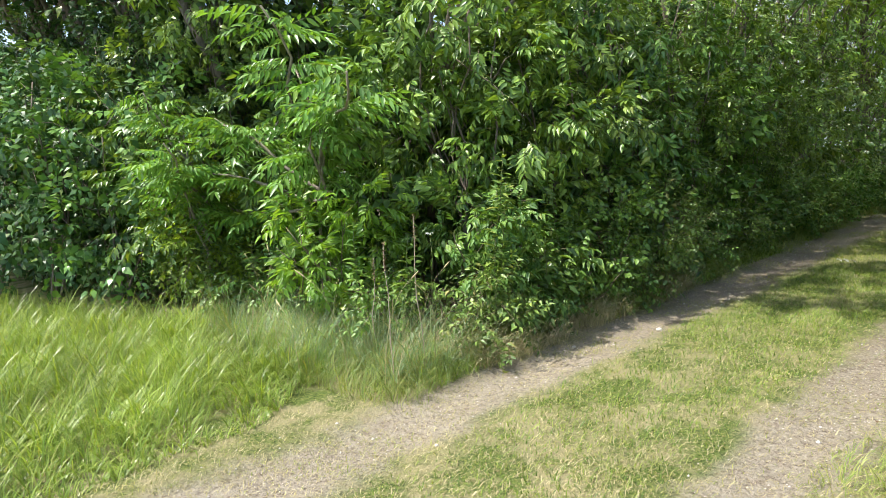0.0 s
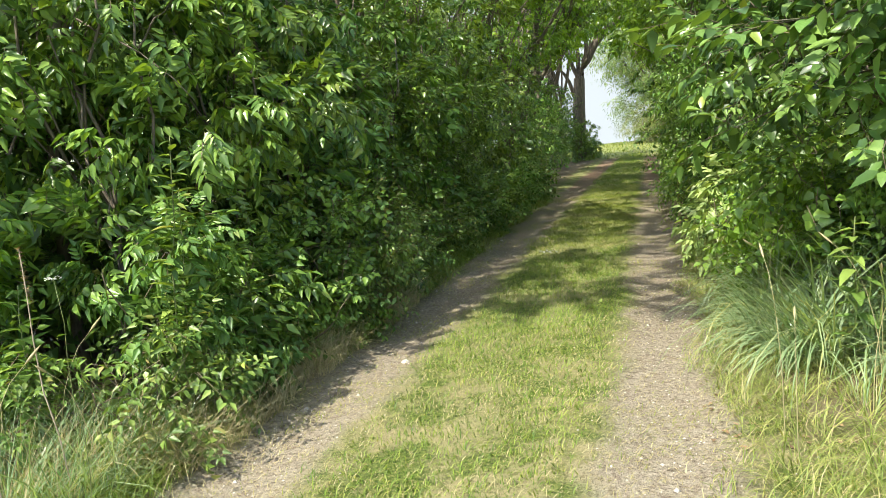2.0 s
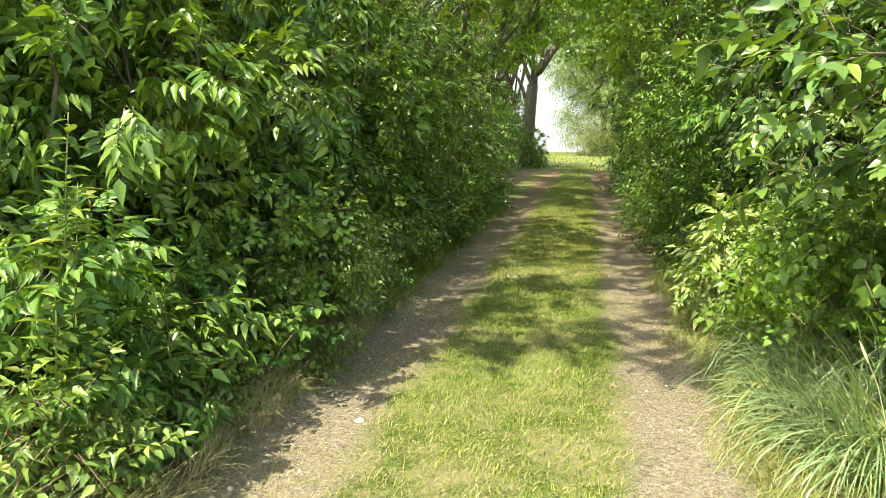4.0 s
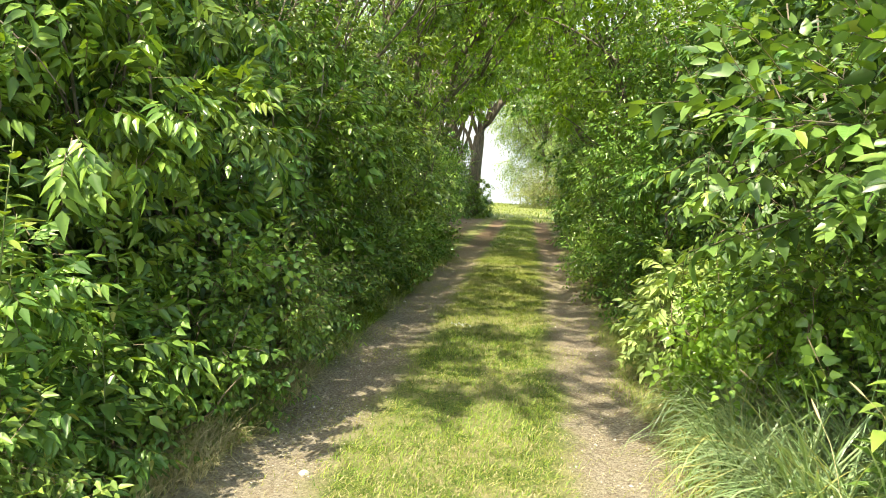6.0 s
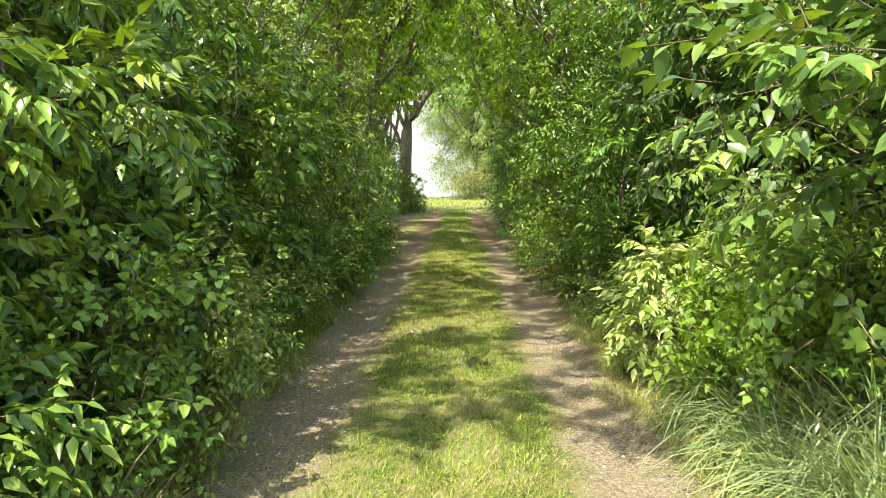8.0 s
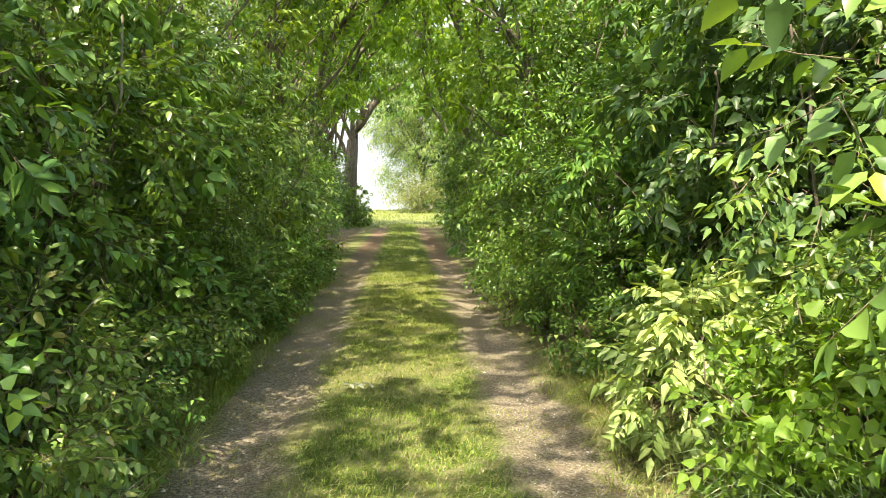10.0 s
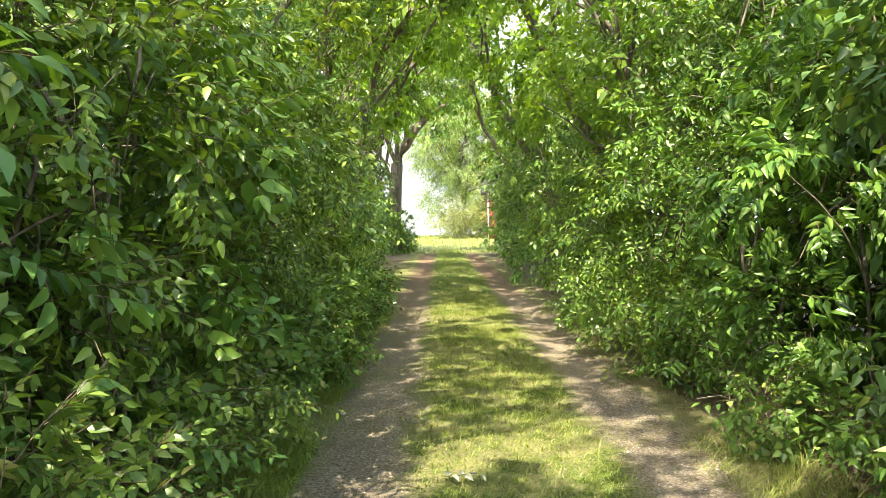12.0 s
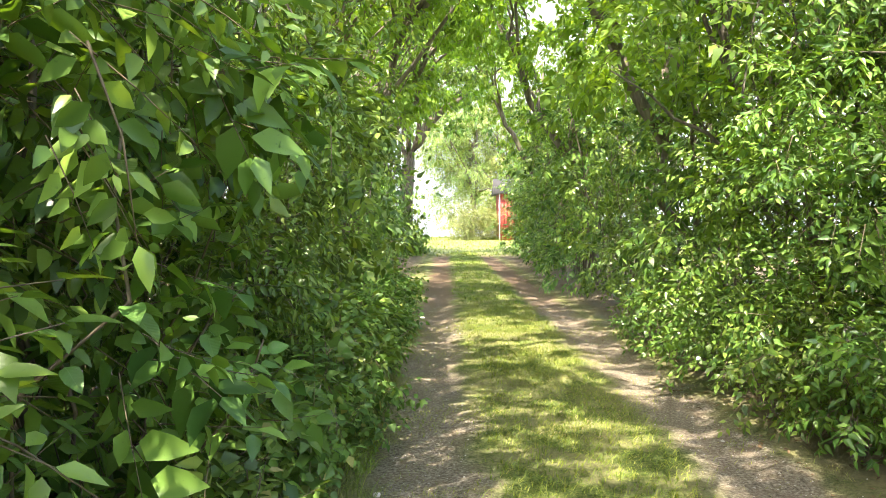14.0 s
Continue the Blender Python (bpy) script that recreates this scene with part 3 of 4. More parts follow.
    x, y = scatter(6500, -1.5, -1.02, 3.5, 7.0)
    keep = patchy(x, y, 5.0, 1.0) > 0.5
    x, y = x[keep], y[keep]
    grass("dry_grass", "bent dry straw-coloured grass tuft at the hedge foot", x, y, rng.uniform(0.15, 0.42, len(x)), rng.uniform(0.0025, 0.005, len(x)), rng.uniform(0.5, 1.3, len(x)), GRASS["dry"], 4)
    x, y = scatter(12000, -9, 9, 34, 74)
    grass("meadow_grass", "sunlit short grass of the field past the trees", x, y, rng.uniform(0.08, 0.2, len(x)), rng.uniform(0.02, 0.04, len(x)), rng.uniform(0.3, 1.2, len(x)), GRASS["mown"])


middle_grass()
side_grass()


# ---- woody plants ----
def lumps(n, rx, ry, z0, z1, r, lean=0.0):
    """Centres of the lumps that make up a crown."""
    out = []
    for i in range(n):
        z = z0 + (z1 - z0) * (i + 0.5) / n
        taper = 1.0 - 0.35 * abs((z - z0) / (z1 - z0) - 0.4)
        a = i * 2.4 + rng.uniform(0, 0.8)
        k = rng.uniform(0.75, 1.2) * r
        back = lean * max(0.0, z - 1.9)
        out.append(((rx * taper * math.cos(a) * 0.75 + back, ry * taper * math.sin(a) * 0.75, z), (k, k, k * 0.78)))
    return out


def stems(n, spread, h):
    return [((rng.normal(0, 0.06), rng.normal(0, 0.06), -0.03), (rng.normal(0, spread), rng.normal(0, spread), h * rng.uniform(0.75, 1.0))) for _ in range(n)]


ASH = "dark green ash sapling with compound leaves in the hedge"
BOX = "leafy green shrub with toothed compound leaves in the hedge"
HON = "dense small-leaved shrub in the hedge"


def hedge_front():
    """The shrubs that face the lane and the open grass, one by one."""
    # tone "dark" paints shade onto the shrubs of the far left and right
    spots = [  # x, y, half width, height, kind, tone
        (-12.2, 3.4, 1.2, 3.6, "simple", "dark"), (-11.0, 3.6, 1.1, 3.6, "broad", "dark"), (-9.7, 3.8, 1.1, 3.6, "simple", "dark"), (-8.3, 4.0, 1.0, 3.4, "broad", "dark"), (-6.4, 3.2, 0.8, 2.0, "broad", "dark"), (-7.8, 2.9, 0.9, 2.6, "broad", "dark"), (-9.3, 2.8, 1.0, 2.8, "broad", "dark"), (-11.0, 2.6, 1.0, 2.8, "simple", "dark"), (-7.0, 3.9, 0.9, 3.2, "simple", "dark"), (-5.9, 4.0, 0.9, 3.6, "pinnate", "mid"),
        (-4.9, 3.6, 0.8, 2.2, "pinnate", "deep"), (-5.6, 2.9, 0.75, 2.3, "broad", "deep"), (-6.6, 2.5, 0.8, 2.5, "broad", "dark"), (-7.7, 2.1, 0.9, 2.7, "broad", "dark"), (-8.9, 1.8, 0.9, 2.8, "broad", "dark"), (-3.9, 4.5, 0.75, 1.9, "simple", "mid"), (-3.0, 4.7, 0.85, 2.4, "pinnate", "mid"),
        (-2.2, 4.7, 0.8, 2.9, "pinnate", "mid"), (-2.05, 5.7, 0.8, 3.1, "pinnate", "mid"), (-2.15, 6.8, 0.8, 3.4, "pinnate", "deep"),
        (-2.2, 7.9, 0.75, 3.6, "simple", "mid"), (-2.2, 9.0, 0.85, 3.4, "broad", "mid"), (-2.15, 10.1, 0.85, 3.8, "small", "mid"), (-2.1, 11.3, 0.9, 3.8, "pinnate", "mid"),
        (2.6, 6.6, 0.7, 2.3, "simple", "deep"), (2.6, 8.2, 0.8, 3.2, "broad", "dark"), (2.45, 9.6, 0.8, 3.6, "pinnate", "mid"), (2.2, 10.9, 0.85, 3.6, "simple", "mid"), (2.15, 12.1, 0.85, 3.8, "simple", "mid"),
        (3.7, 6.0, 0.9, 3.2, "broad", "dark"), (5.0, 6.0, 1.0, 3.4, "broad", "mid"), (6.5, 6.2, 1.0, 3.6, "simple", "mid"),
    ]
    for x, y, r, h, kind, tone in spots:
        near = abs(x) < 5.5
        per = {"pinnate": 560, "simple": 540, "small": 640, "broad": 400, "heart": 500}[kind]
        n = int(per * r * r * h / 1.0 * (1.0 if near else 0.6))
        b = lumps(int(5 + 2.2 * h), r, r, 0.35 if x > -4.5 else 0.5, h, 0.48 * r + 0.1, 0.0 if abs(x) > 2.7 else math.copysign(0.42, x))
        label = {"pinnate": ASH, "small": HON}.get(kind, BOX)
        ob = woody("shrub", label, "shrub", stems(4, r * 0.35, h), b, n, kind, LEAF[tone], 1.0, (2 if -2.7 < x < 0 and 6.5 < y < 9.5 else 1) if near else 0, BARK, 0.45, 0.016, 0.1, "stem", group="hedge shrubs")
        at(ob, x, y)


hedge_front()


def hedge_far():
    """Repeats of a few grown shrubs down both sides of the lane."""
    kinds = []
    for kind, tone, n, sz in (("pinnate", "mid", 760, 1.2), ("simple", "mid", 600, 1.25), ("pinnate", "deep", 760, 1.2)):
        r, h = 1.0, 4.2
        ob = woody("hedge_shrub", "tall green hedge shrub beside the lane", "shrub", stems(4, 0.4, h), lumps(14, r, r, 0.35, h, 0.62), n, kind, LEAF[tone], sz, 0, BARK, 0.45, 0.022, 0.1, "stem", group="hedge shrubs")
        kinds.append(ob)
    first = True
    k = 0
    for i, y in enumerate(np.arange(12.6, 36.5, 1.55)):
        for side in (-1, 1):
            x = side * (2.45 + rng.uniform(-0.1, 0.25) + (0.25 if y > 28 and side > 0 else 0) + (0.032 * max(0.0, y - 14) if side < 0 else 0))
            m = place(x, y + rng.uniform(-0.3, 0.3), 0, rng.uniform(0, 360), rng.uniform(0.88, 1.12) * (0.75 if y > 21 and side < 0 else 1.0))
            ob = kinds[k % 3]
            if k < 3:
                ob.matrix_basis = m
            else:
                copy_thing(ob, m)
            k += 1
    # core of the hedge, its gloom painted into the leaf tone
    inner = woody("inner_shrub", "green shrub deep in the hedge, shade put into its dark leaves", "shrub", stems(4, 0.5, 4.0), lumps(13, 1.0, 1.0, 0.3, 4.2, 0.75), 320, "broad", LEAF["dark"], 2.0, 0, BARK, 0.3, 0.022, 0.1, "stem", group="hedge shrubs")
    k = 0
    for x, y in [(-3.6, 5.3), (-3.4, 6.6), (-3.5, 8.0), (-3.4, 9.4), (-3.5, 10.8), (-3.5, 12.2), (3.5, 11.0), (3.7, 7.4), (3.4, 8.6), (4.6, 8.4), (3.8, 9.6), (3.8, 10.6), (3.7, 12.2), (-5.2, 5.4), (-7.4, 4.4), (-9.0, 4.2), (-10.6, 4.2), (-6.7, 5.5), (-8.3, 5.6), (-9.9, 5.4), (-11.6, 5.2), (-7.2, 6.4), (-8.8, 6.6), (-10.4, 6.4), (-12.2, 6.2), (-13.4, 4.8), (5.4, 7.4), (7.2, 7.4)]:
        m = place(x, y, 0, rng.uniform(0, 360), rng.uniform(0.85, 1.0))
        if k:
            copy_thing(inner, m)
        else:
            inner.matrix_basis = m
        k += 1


hedge_far()


def canopy_trees():
    """Grown trees behind the hedges, whose crowns meet over the lane further on."""
    kinds = []
    for kind, tone, n, sz in (("pinnate", "mid", 640, 1.8), ("simple", "fresh", 540, 1.8), ("pinnate", "fresh", 640, 1.8)):
        b = [((rng.normal(0, 0.9), rng.normal(0, 0.9), z), (1.15, 1.15, 0.85)) for z in np.linspace(2.6, 7.6, 11)]
        kinds.append(woody("tree", "tall green deciduous tree behind the hedge", "tree", [((0, 0, -0.05), (0.2, 0.1, 6.6))], b, n, kind, LEAF[tone], sz, 0, BARK, 0.4, 0.10, 0.1, "trunk", group="lane trees"))
    spots = []
    for y in np.arange(6.4, 38, 3.6):
        if y < 25:
            spots.append((-5.4 + rng.uniform(-0.4, 0.4), y + rng.uniform(-0.5, 0.5)))
        spots.append((4.2 + rng.uniform(-0.4, 0.4), y + 1.2 + rng.uniform(-0.5, 0.5)))
    for x in (-6.2, -8.4, -10.6, -12.8, 6.4, 8.6):
        spots.append((x, 6.3 + rng.uniform(-0.3, 0.5)))
    for k, (x, y) in enumerate(spots):
        m = place(x, y, 0, rng.uniform(0, 360), rng.uniform(0.85, 1.15))
        if k < 3:
            kinds[k].matrix_basis = m
        else:
            copy_thing(kinds[k % 3], m)


canopy_trees()


def arch_tree(x, y, lean, h, label, tone, n=1000, r=0.09, kind="pinnate"):
    """A tree that leans over the lane."""
    foot, fork, top = (0, 0, -0.05), (lean * 0.25, 0, h * 0.45), (lean, 0.3, h)
    b = [((lean * t + rng.normal(0, 0.5), rng.normal(0, 0.9), h * (0.62 + 0.42 * t) + rng.normal(0, 0.25)), (1.1, 1.1, 0.6)) for t in np.linspace(0.2, 1.6, 12)]
    ob = woody("leaning_tree", label, "tree", [(foot, fork), (fork, top), (fork, (lean * 0.1, 0.5, h))], b, n, kind, LEAF[tone], 1.7, 0, BARK, 0.35, r, 2.5, "trunk", group="lane trees")
    return at(ob, x, y)


for ax, ay, al, ah, tone in ((-2.9, 18.5, 2.2, 5.6, "fresh"), (2.6, 15.5, -2.0, 5.2, "fresh"), (-3.0, 24.0, 2.4, 6.2, "fresh"), (2.6, 21.5, -2.2, 5.8, "fresh"), (2.7, 28.5, -2.3, 6.4, "fresh"), (-3.4, 30.5, 2.5, 6.9, "fresh")):
    arch_tree(ax, ay, al, ah, "green tree leaning over the lane", tone)


def end_tree(x, y):
    """The stout dark tree at the lane's end: an upright bole that bows over the lane, limbs, and a wide crown."""
    ob = tagged(new("arched_tree"), "stout dark-barked tree bowing over the lane's end", "tree", "lane trees")
    bole = np.array([(0, 0, -0.1), (0.02, 0, 1.2), (0.1, 0, 2.6), (0.2, 0, 3.9), (0.55, 0.05, 4.7), (1.05, 0.1, 5.5), (1.75, 0.1, 6.2), (2.7, 0.0, 6.7)])
    v, t = tube(bole, (0.42, 0.34, 0.30, 0.27, 0.23, 0.19, 0.14, 0.08), 10)
    part("trunk", mesh_from("trunk", v, t, [BARK], smooth_faces=True), ob)
    for i, end in ((3, (-0.2, 0.4, 7.5)), (3, (-1.6, 0.3, 6.6)), (4, (0.9, -0.5, 7.6)), (5, (1.9, 0.6, 7.6)), (6, (3.2, -0.4, 7.4)), (2, (-1.2, -0.2, 5.2)), (3, (0.9, -0.7, 5.6))):
        v, t = tube(wander(bole[i], end, 7, 0.07, 0.06), np.linspace(0.12, 0.03, 7), 7)
        part("limb", mesh_from("limb", v, t, [BARK], smooth_faces=True), ob)
    b = [((rng.uniform(-2.6, 4.2), rng.uniform(-1.8, 1.8), z), (1.1, 1.1, 0.7)) for z in np.linspace(6.4, 9.6, 22)]
    b += [((-1.9, 0.2, 5.6), (0.9, 0.9, 0.6)), ((1.6, 0.3, 5.2), (0.7, 0.7, 0.45)), ((2.3, -0.2, 5.7), (0.8, 0.8, 0.5)), ((3.4, -0.4, 6.2), (1.0, 1.0, 0.7)), ((2.4, 0.6, 6.9), (1.0, 1.0, 0.6)), ((4.2, 0, 5.4), (0.9, 0.9, 0.8))]
    P, A = blob_points(b, 2100, 0.35, 4.6)
    part("crown", foliage("crown", P, A, rng.uniform(1.1, 2.0, len(P)), "pinnate", LEAF["mid"], 0), ob)
    return at(ob, x, y)


end_tree(-2.35, 36.0)
for ex, ey, er, eh in ((-2.2, 34.6, 0.7, 1.9), (-3.0, 35.0, 0.8, 2.3), (-1.9, 36.0, 0.5, 1.1)):
    at(woody("bush", "dark green bush round the foot of the end tree", "bush", stems(4, er * 0.4, eh), lumps(8, er, er, 0.3, eh, 0.5 * er), 300, "pinnate", LEAF["mid"], 1.3, 0, BARK, 0.4, 0.015, 0.1, "stem"), ex, ey)


def bare_trees():
    """Thin dark trunks in the shade beside the lane's far end, leafy only overhead."""
    for x, y, lean in ((-3.4, 27.5, 0.5), (-3.4, 30.2, -0.3), (-3.2, 32.4, 0.4), (-3.7, 34.0, 0.2), (-4.6, 33.0, -0.4), (-5.4, 36.5, 0.3), (-4.2, 38.0, 0.5)):
        b = [((lean + rng.normal(0, 0.8), rng.normal(0, 0.8), z), (1.0, 1.0, 0.6)) for z in np.linspace(5.6, 8.2, 8)]
        ob = woody("thin_tree", "thin dark-trunked tree leafy only overhead", "tree", [((0, 0, -0.05), (lean, 0.1, 5.6)), ((0.15, 0.1, -0.05), (lean * -0.5 + 0.5, 0.3, 5.4))], b, 420, "pinnate", LEAF["mid"], 1.7, 0, BARK, 0.35, 0.09, 4.2, "trunk", group="lane trees")
        at(ob, x, y)


bare_trees()
arch_tree(2.5, 12.9, -1.2, 4.0, "sunlit green tree with branches over the lane", "fresh", 520, 0.05, "simple")


def shade_trees():
    """Thin-crowned hedge trees, added with boughs mostly above view to dapple lane and hedges."""
    kinds = []
    for kind, tone in (("pinnate", "mid"), ("simple", "mid"), ("pinnate", "mid")):
        b = [((rng.uniform(0.4, 3.7), rng.uniform(-1.6, 1.6), rng.uniform(5.3, 7.2)), (rng.uniform(0.3, 0.7), rng.uniform(0.3, 0.7), 0.3)) for _ in range(15)]
        kinds.append(woody("ash_tree", "slender tree with thin leafy boughs added to dapple the lane", "tree", [((0, 0, -0.05), (0.9, -0.2, 6.0))], b, 600, kind, LEAF[tone], 1.4, 0, BARK, 0.2, 0.045, 2.0, "trunk", group="lane trees"))
    spots = [(-3.1 + rng.uniform(-0.3, 0.3), y + rng.uniform(-0.3, 0.3), rng.uniform(-18, 18)) for y in np.arange(5.0, 28.0, 2.3)]
    for k, (x, y, a) in enumerate(spots):
        m = place(x, y, 0, a, rng.uniform(0.9, 1.1))
        if k < 3:
            kinds[k].matrix_basis = m
        else:
            copy_thing(kinds[k % 3], m)
    # unseen boughs added overhead, only to cast shade on the left hedge front
    b = [((rng.uniform(-1.0, 1.0), rng.uniform(-2.6, 0.2), rng.uniform(4.3, 6.0)), (0.8, 0.8, 0.4)) for _ in range(14)]
    wide = woody("broad_tree", "unseen spreading tree added to shade the hedge front", "tree", [((0, 0, -0.05), (0.1, -0.6, 5.2))], b, 620, "broad", LEAF["dark"], 1.6, 0, BARK, 0.2, 0.09, 2.0, "trunk", group="lane trees")
    for k, x in enumerate((-6.0, -7.6, -9.2, -10.8, -12.4)):
        m = place(x, 4.9 + rng.uniform(-0.2, 0.2), 0, rng.uniform(-15, 15), rng.uniform(0.95, 1.1))
        if k:
            copy_thing(wide, m)
        else:
            wide.matrix_basis = m


shade_trees()


def walnut_sapling():
    ob = tagged(new("walnut_sapling"), "walnut sapling with drooping feathery leaves before the hedge", "tree")
    heads = []
    for foot, top in (((0, 0, -0.03), (0.0, -0.2, 2.3)), ((0.1, 0, 0.9), (0.5, -0.4, 1.95)), ((0, 0, 1.2), (-0.9, -0.5, 1.9)), ((0, 0, 1.1), (-1.2, -0.6, 1.4)), ((0, 0, 1.4), (1.1, -0.5, 2.1)), ((0, 0, 1.6), (0.2, -0.6, 2.7)), ((0, 0, 1.0), (-1.6, -0.4, 1.1))):
        line = wander(foot, top, 7, 0.05)
        v, t = tube(line, np.linspace(0.02, 0.008, 7), 6)
        part("limb", mesh_from("limb", v, t, [BARK_PALE], smooth_faces=True), ob)
        heads.append(line)
    P, A = [], []
    for line in heads:
        for k in range(26):
            t = rng.uniform(0.45, 1.0)
            i = int(t * (len(line) - 1.01))
            a = rng.uniform(0, 2 * math.pi)
            P.append(line[i] + (line[i + 1] - line[i]) * rng.uniform())
            A.append((math.cos(a), math.sin(a) - 0.25, rng.uniform(-0.25, 0.45)))
    P, A = np.array(P), np.array(A)
    part("crown", foliage("crown", P, A, rng.uniform(0.8, 1.2, len(P)), "walnut", LEAF["walnut"], 2, STEM), ob)
    return ob


at(walnut_sapling(), -3.1, 3.75)
at(walnut_sapling(), -4.4, 3.3, 0, -20, 0.8)


def big_leaf_mesh(seed):
    """One large pointed oval leaf with a folded midrib and scalloped edge, along +Y."""
    r = random.Random(seed)
    rows, L, W = 7, 1.0, 0.31
    v, t = [], []
    for i in range(rows + 1):
        s = i / rows
        w = W * math.sin(math.pi * s ** 0.72) ** 0.85 * (1 + r.uniform(-0.06, 0.06)) if 0 < i < rows else 0.004
        z = -0.22 * s * s + 0.02 * math.sin(9 * s)
        v += [(-w, s * L, z + 0.3 * w + r.uniform(-0.015, 0.015)), (0, s * L, z), (w, s * L, z + 0.3 * w + r.uniform(-0.015, 0.015))]
    for i in range(rows):
        a = i * 3
        t += [(a, a + 1, a + 4), (a, a + 4, a + 3), (a + 1, a + 2, a + 5), (a + 1, a + 5, a + 4)]
    return mesh_from("leaf", v, t, [LEAF["large"]], smooth_faces=True)


BIG = [big_leaf_mesh(i) for i in range(4)]


def big_leaves(root, lines, count, size, drop=0.5):
    """Single large leaves along the outer halves of limbs, in the thing's own space."""
    for k in range(count):
        line = lines[k % len(lines)]
        t = rng.uniform(0.3, 1.0) ** 0.8 * (len(line) - 1.01)
        i = int(t)
        p = line[i] + (line[i + 1] - line[i]) * (t - i)
        a = rng.uniform(0, 2 * math.pi)
        ax = np.array([math.cos(a), math.sin(a), -drop * rng.uniform(0.3, 2.2)])
        d = (line[-1] - line[0]) / np.linalg.norm(line[-1] - line[0])
        ax = ax + 0.7 * d
        ax /= np.linalg.norm(ax)
        R = turn_to(ax, rng.normal(0, 0.3, 3) + (math.cos(a) * 0.8 + 0.6 * d[0], math.sin(a) * 0.8 + 0.6 * d[1], 0.7)) * size * rng.uniform(0.65, 1.15)
        ob = part("leaf", BIG[k % 4], root)
        m = Matrix([list(R[j]) + [p[j] + ax[j] * 0.02] for j in range(3)] + [[0, 0, 0, 1]])
        ob.matrix_basis = m


def big_leaf_tree():
    ob = tagged(new("broadleaf_tree"), "broad-leaved tree with large bright drooping leaves", "tree")
    lines = []
    trunk = wander((0, 0, -0.03), (0.2, 0.3, 4.2), 9, 0.03)
    v, t = tube(trunk, np.linspace(0.07, 0.03, 9), 8)
    part("trunk", mesh_from("trunk", v, t, [BARK], smooth_faces=True), ob)
    ends = [(-1.35, -0.3, 2.5), (-1.45, 0.0, 2.1), (-1.4, -0.2, 1.5), (-1.1, -0.8, 1.75), (-0.9, -0.9, 2.3), (-0.4, -1.1, 1.8), (-0.3, -1.0, 2.5), (-1.3, 0.1, 2.9), (-1.0, -0.6, 2.7),
            (0.2, -1.2, 2.0), (-1.25, -0.45, 1.9), (-0.8, -0.8, 1.45), (-0.2, -1.2, 1.3), (-1.5, -0.3, 2.3), (-1.1, -0.4, 3.1), (-0.6, -0.8, 2.1), (-1.3, -0.6, 2.2), (-0.9, -0.6, 1.7)]
    for e in ends:
        start = trunk[int(rng.integers(1, 5))]
        line = wander(start, (e[0], e[1], 0.15 + 0.74 * e[2]), 7, 0.05, 0.05)
        v, t = tube(line, np.linspace(0.011, 0.003, 7), 5)
        part("limb", mesh_from("limb", v, t, [BARK], smooth_faces=True), ob)
        lines.append(line)
    big_leaves(ob, lines, 250, 0.145, 0.9)
    P = np.array([l[i] + rng.normal(0, 0.07, 3) for l in lines for i in (2, 3, 4, 4, 5, 5, 6, 6, 6)])
    A = np.array([l[-1] - l[0] + rng.normal(0, 0.7, 3) for l in lines for _ in range(9)])
    part("foliage", foliage("foliage", P, A, rng.uniform(0.9, 1.35, len(P)), "broad", LEAF["deep"], 2), ob)
    b = [((rng.normal(0.5, 0.4), rng.normal(0.5, 0.35), z), (0.7, 0.7, 0.6)) for z in np.linspace(1.6, 4.2, 7)]
    # unseen upper lumps, added to shade the large leaves below
    b += [((rng.uniform(-1.2, 0.3), rng.uniform(-1.9, -0.2), z), (0.6, 0.6, 0.35)) for z in np.linspace(3.3, 4.8, 8)]
    P, A = blob_points(b, 950, 0.4)
    # dark tone stands in for shade inside this crown
    part("crown", foliage("crown", P, A, rng.uniform(1.0, 1.5, len(P)), "broad", LEAF["dark"]), ob)
    return at(ob, 2.85, 5.7)


big_leaf_tree()


def low_bush(x, y, r, h, kind, tone, label, n, size=1.0):
    ob = woody("bush", label, "bush", stems(5, r * 0.5, h * 0.9), lumps(6, r, r, 0.2, h, 0.42 * r + 0.06), n, kind, LEAF[tone], size, 2 if x < 0 and 6 < y < 9 else 1 if y < 11 else 0, TWIG, 0.35, 0.007, 0.05, "stem")
    return at(ob, x, y)


# sunlight on this first bush is painted in by its pale leaf tone
low_bush(1.9, 7.35, 0.5, 0.95, "pinnate", "pale", "green bush with compound leaves coloured pale for full sun", 700, 0.9)
low_bush(1.95, 6.5, 0.45, 0.9, "heart", "fresh", "low bush with rounded yellow-green leaves", 420)
low_bush(2.3, 5.9, 0.6, 1.2, "heart", "mid", "low bush with rounded green leaves under the tree", 480)
low_bush(2.25, 8.4, 0.5, 0.8, "simple", "mid", "low leafy bush beside the rut", 420)
low_bush(1.75, 9.2, 0.3, 0.4, "heart", "herb", "patch of low broad-leaved weeds beside the rut", 200, 0.8)
low_bush(-1.6, 4.3, 0.42, 1.0, "pinnate", "herb", "bright green bramble bush at the hedge corner", 480, 0.72)
low_bush(-1.45, 5.6, 0.4, 0.95, "heart", "mid", "low green bush at the hedge foot", 330, 0.9)
low_bush(-1.5, 6.7, 0.4, 0.9, "simple", "herb", "low green bush at the hedge foot", 330, 0.9)
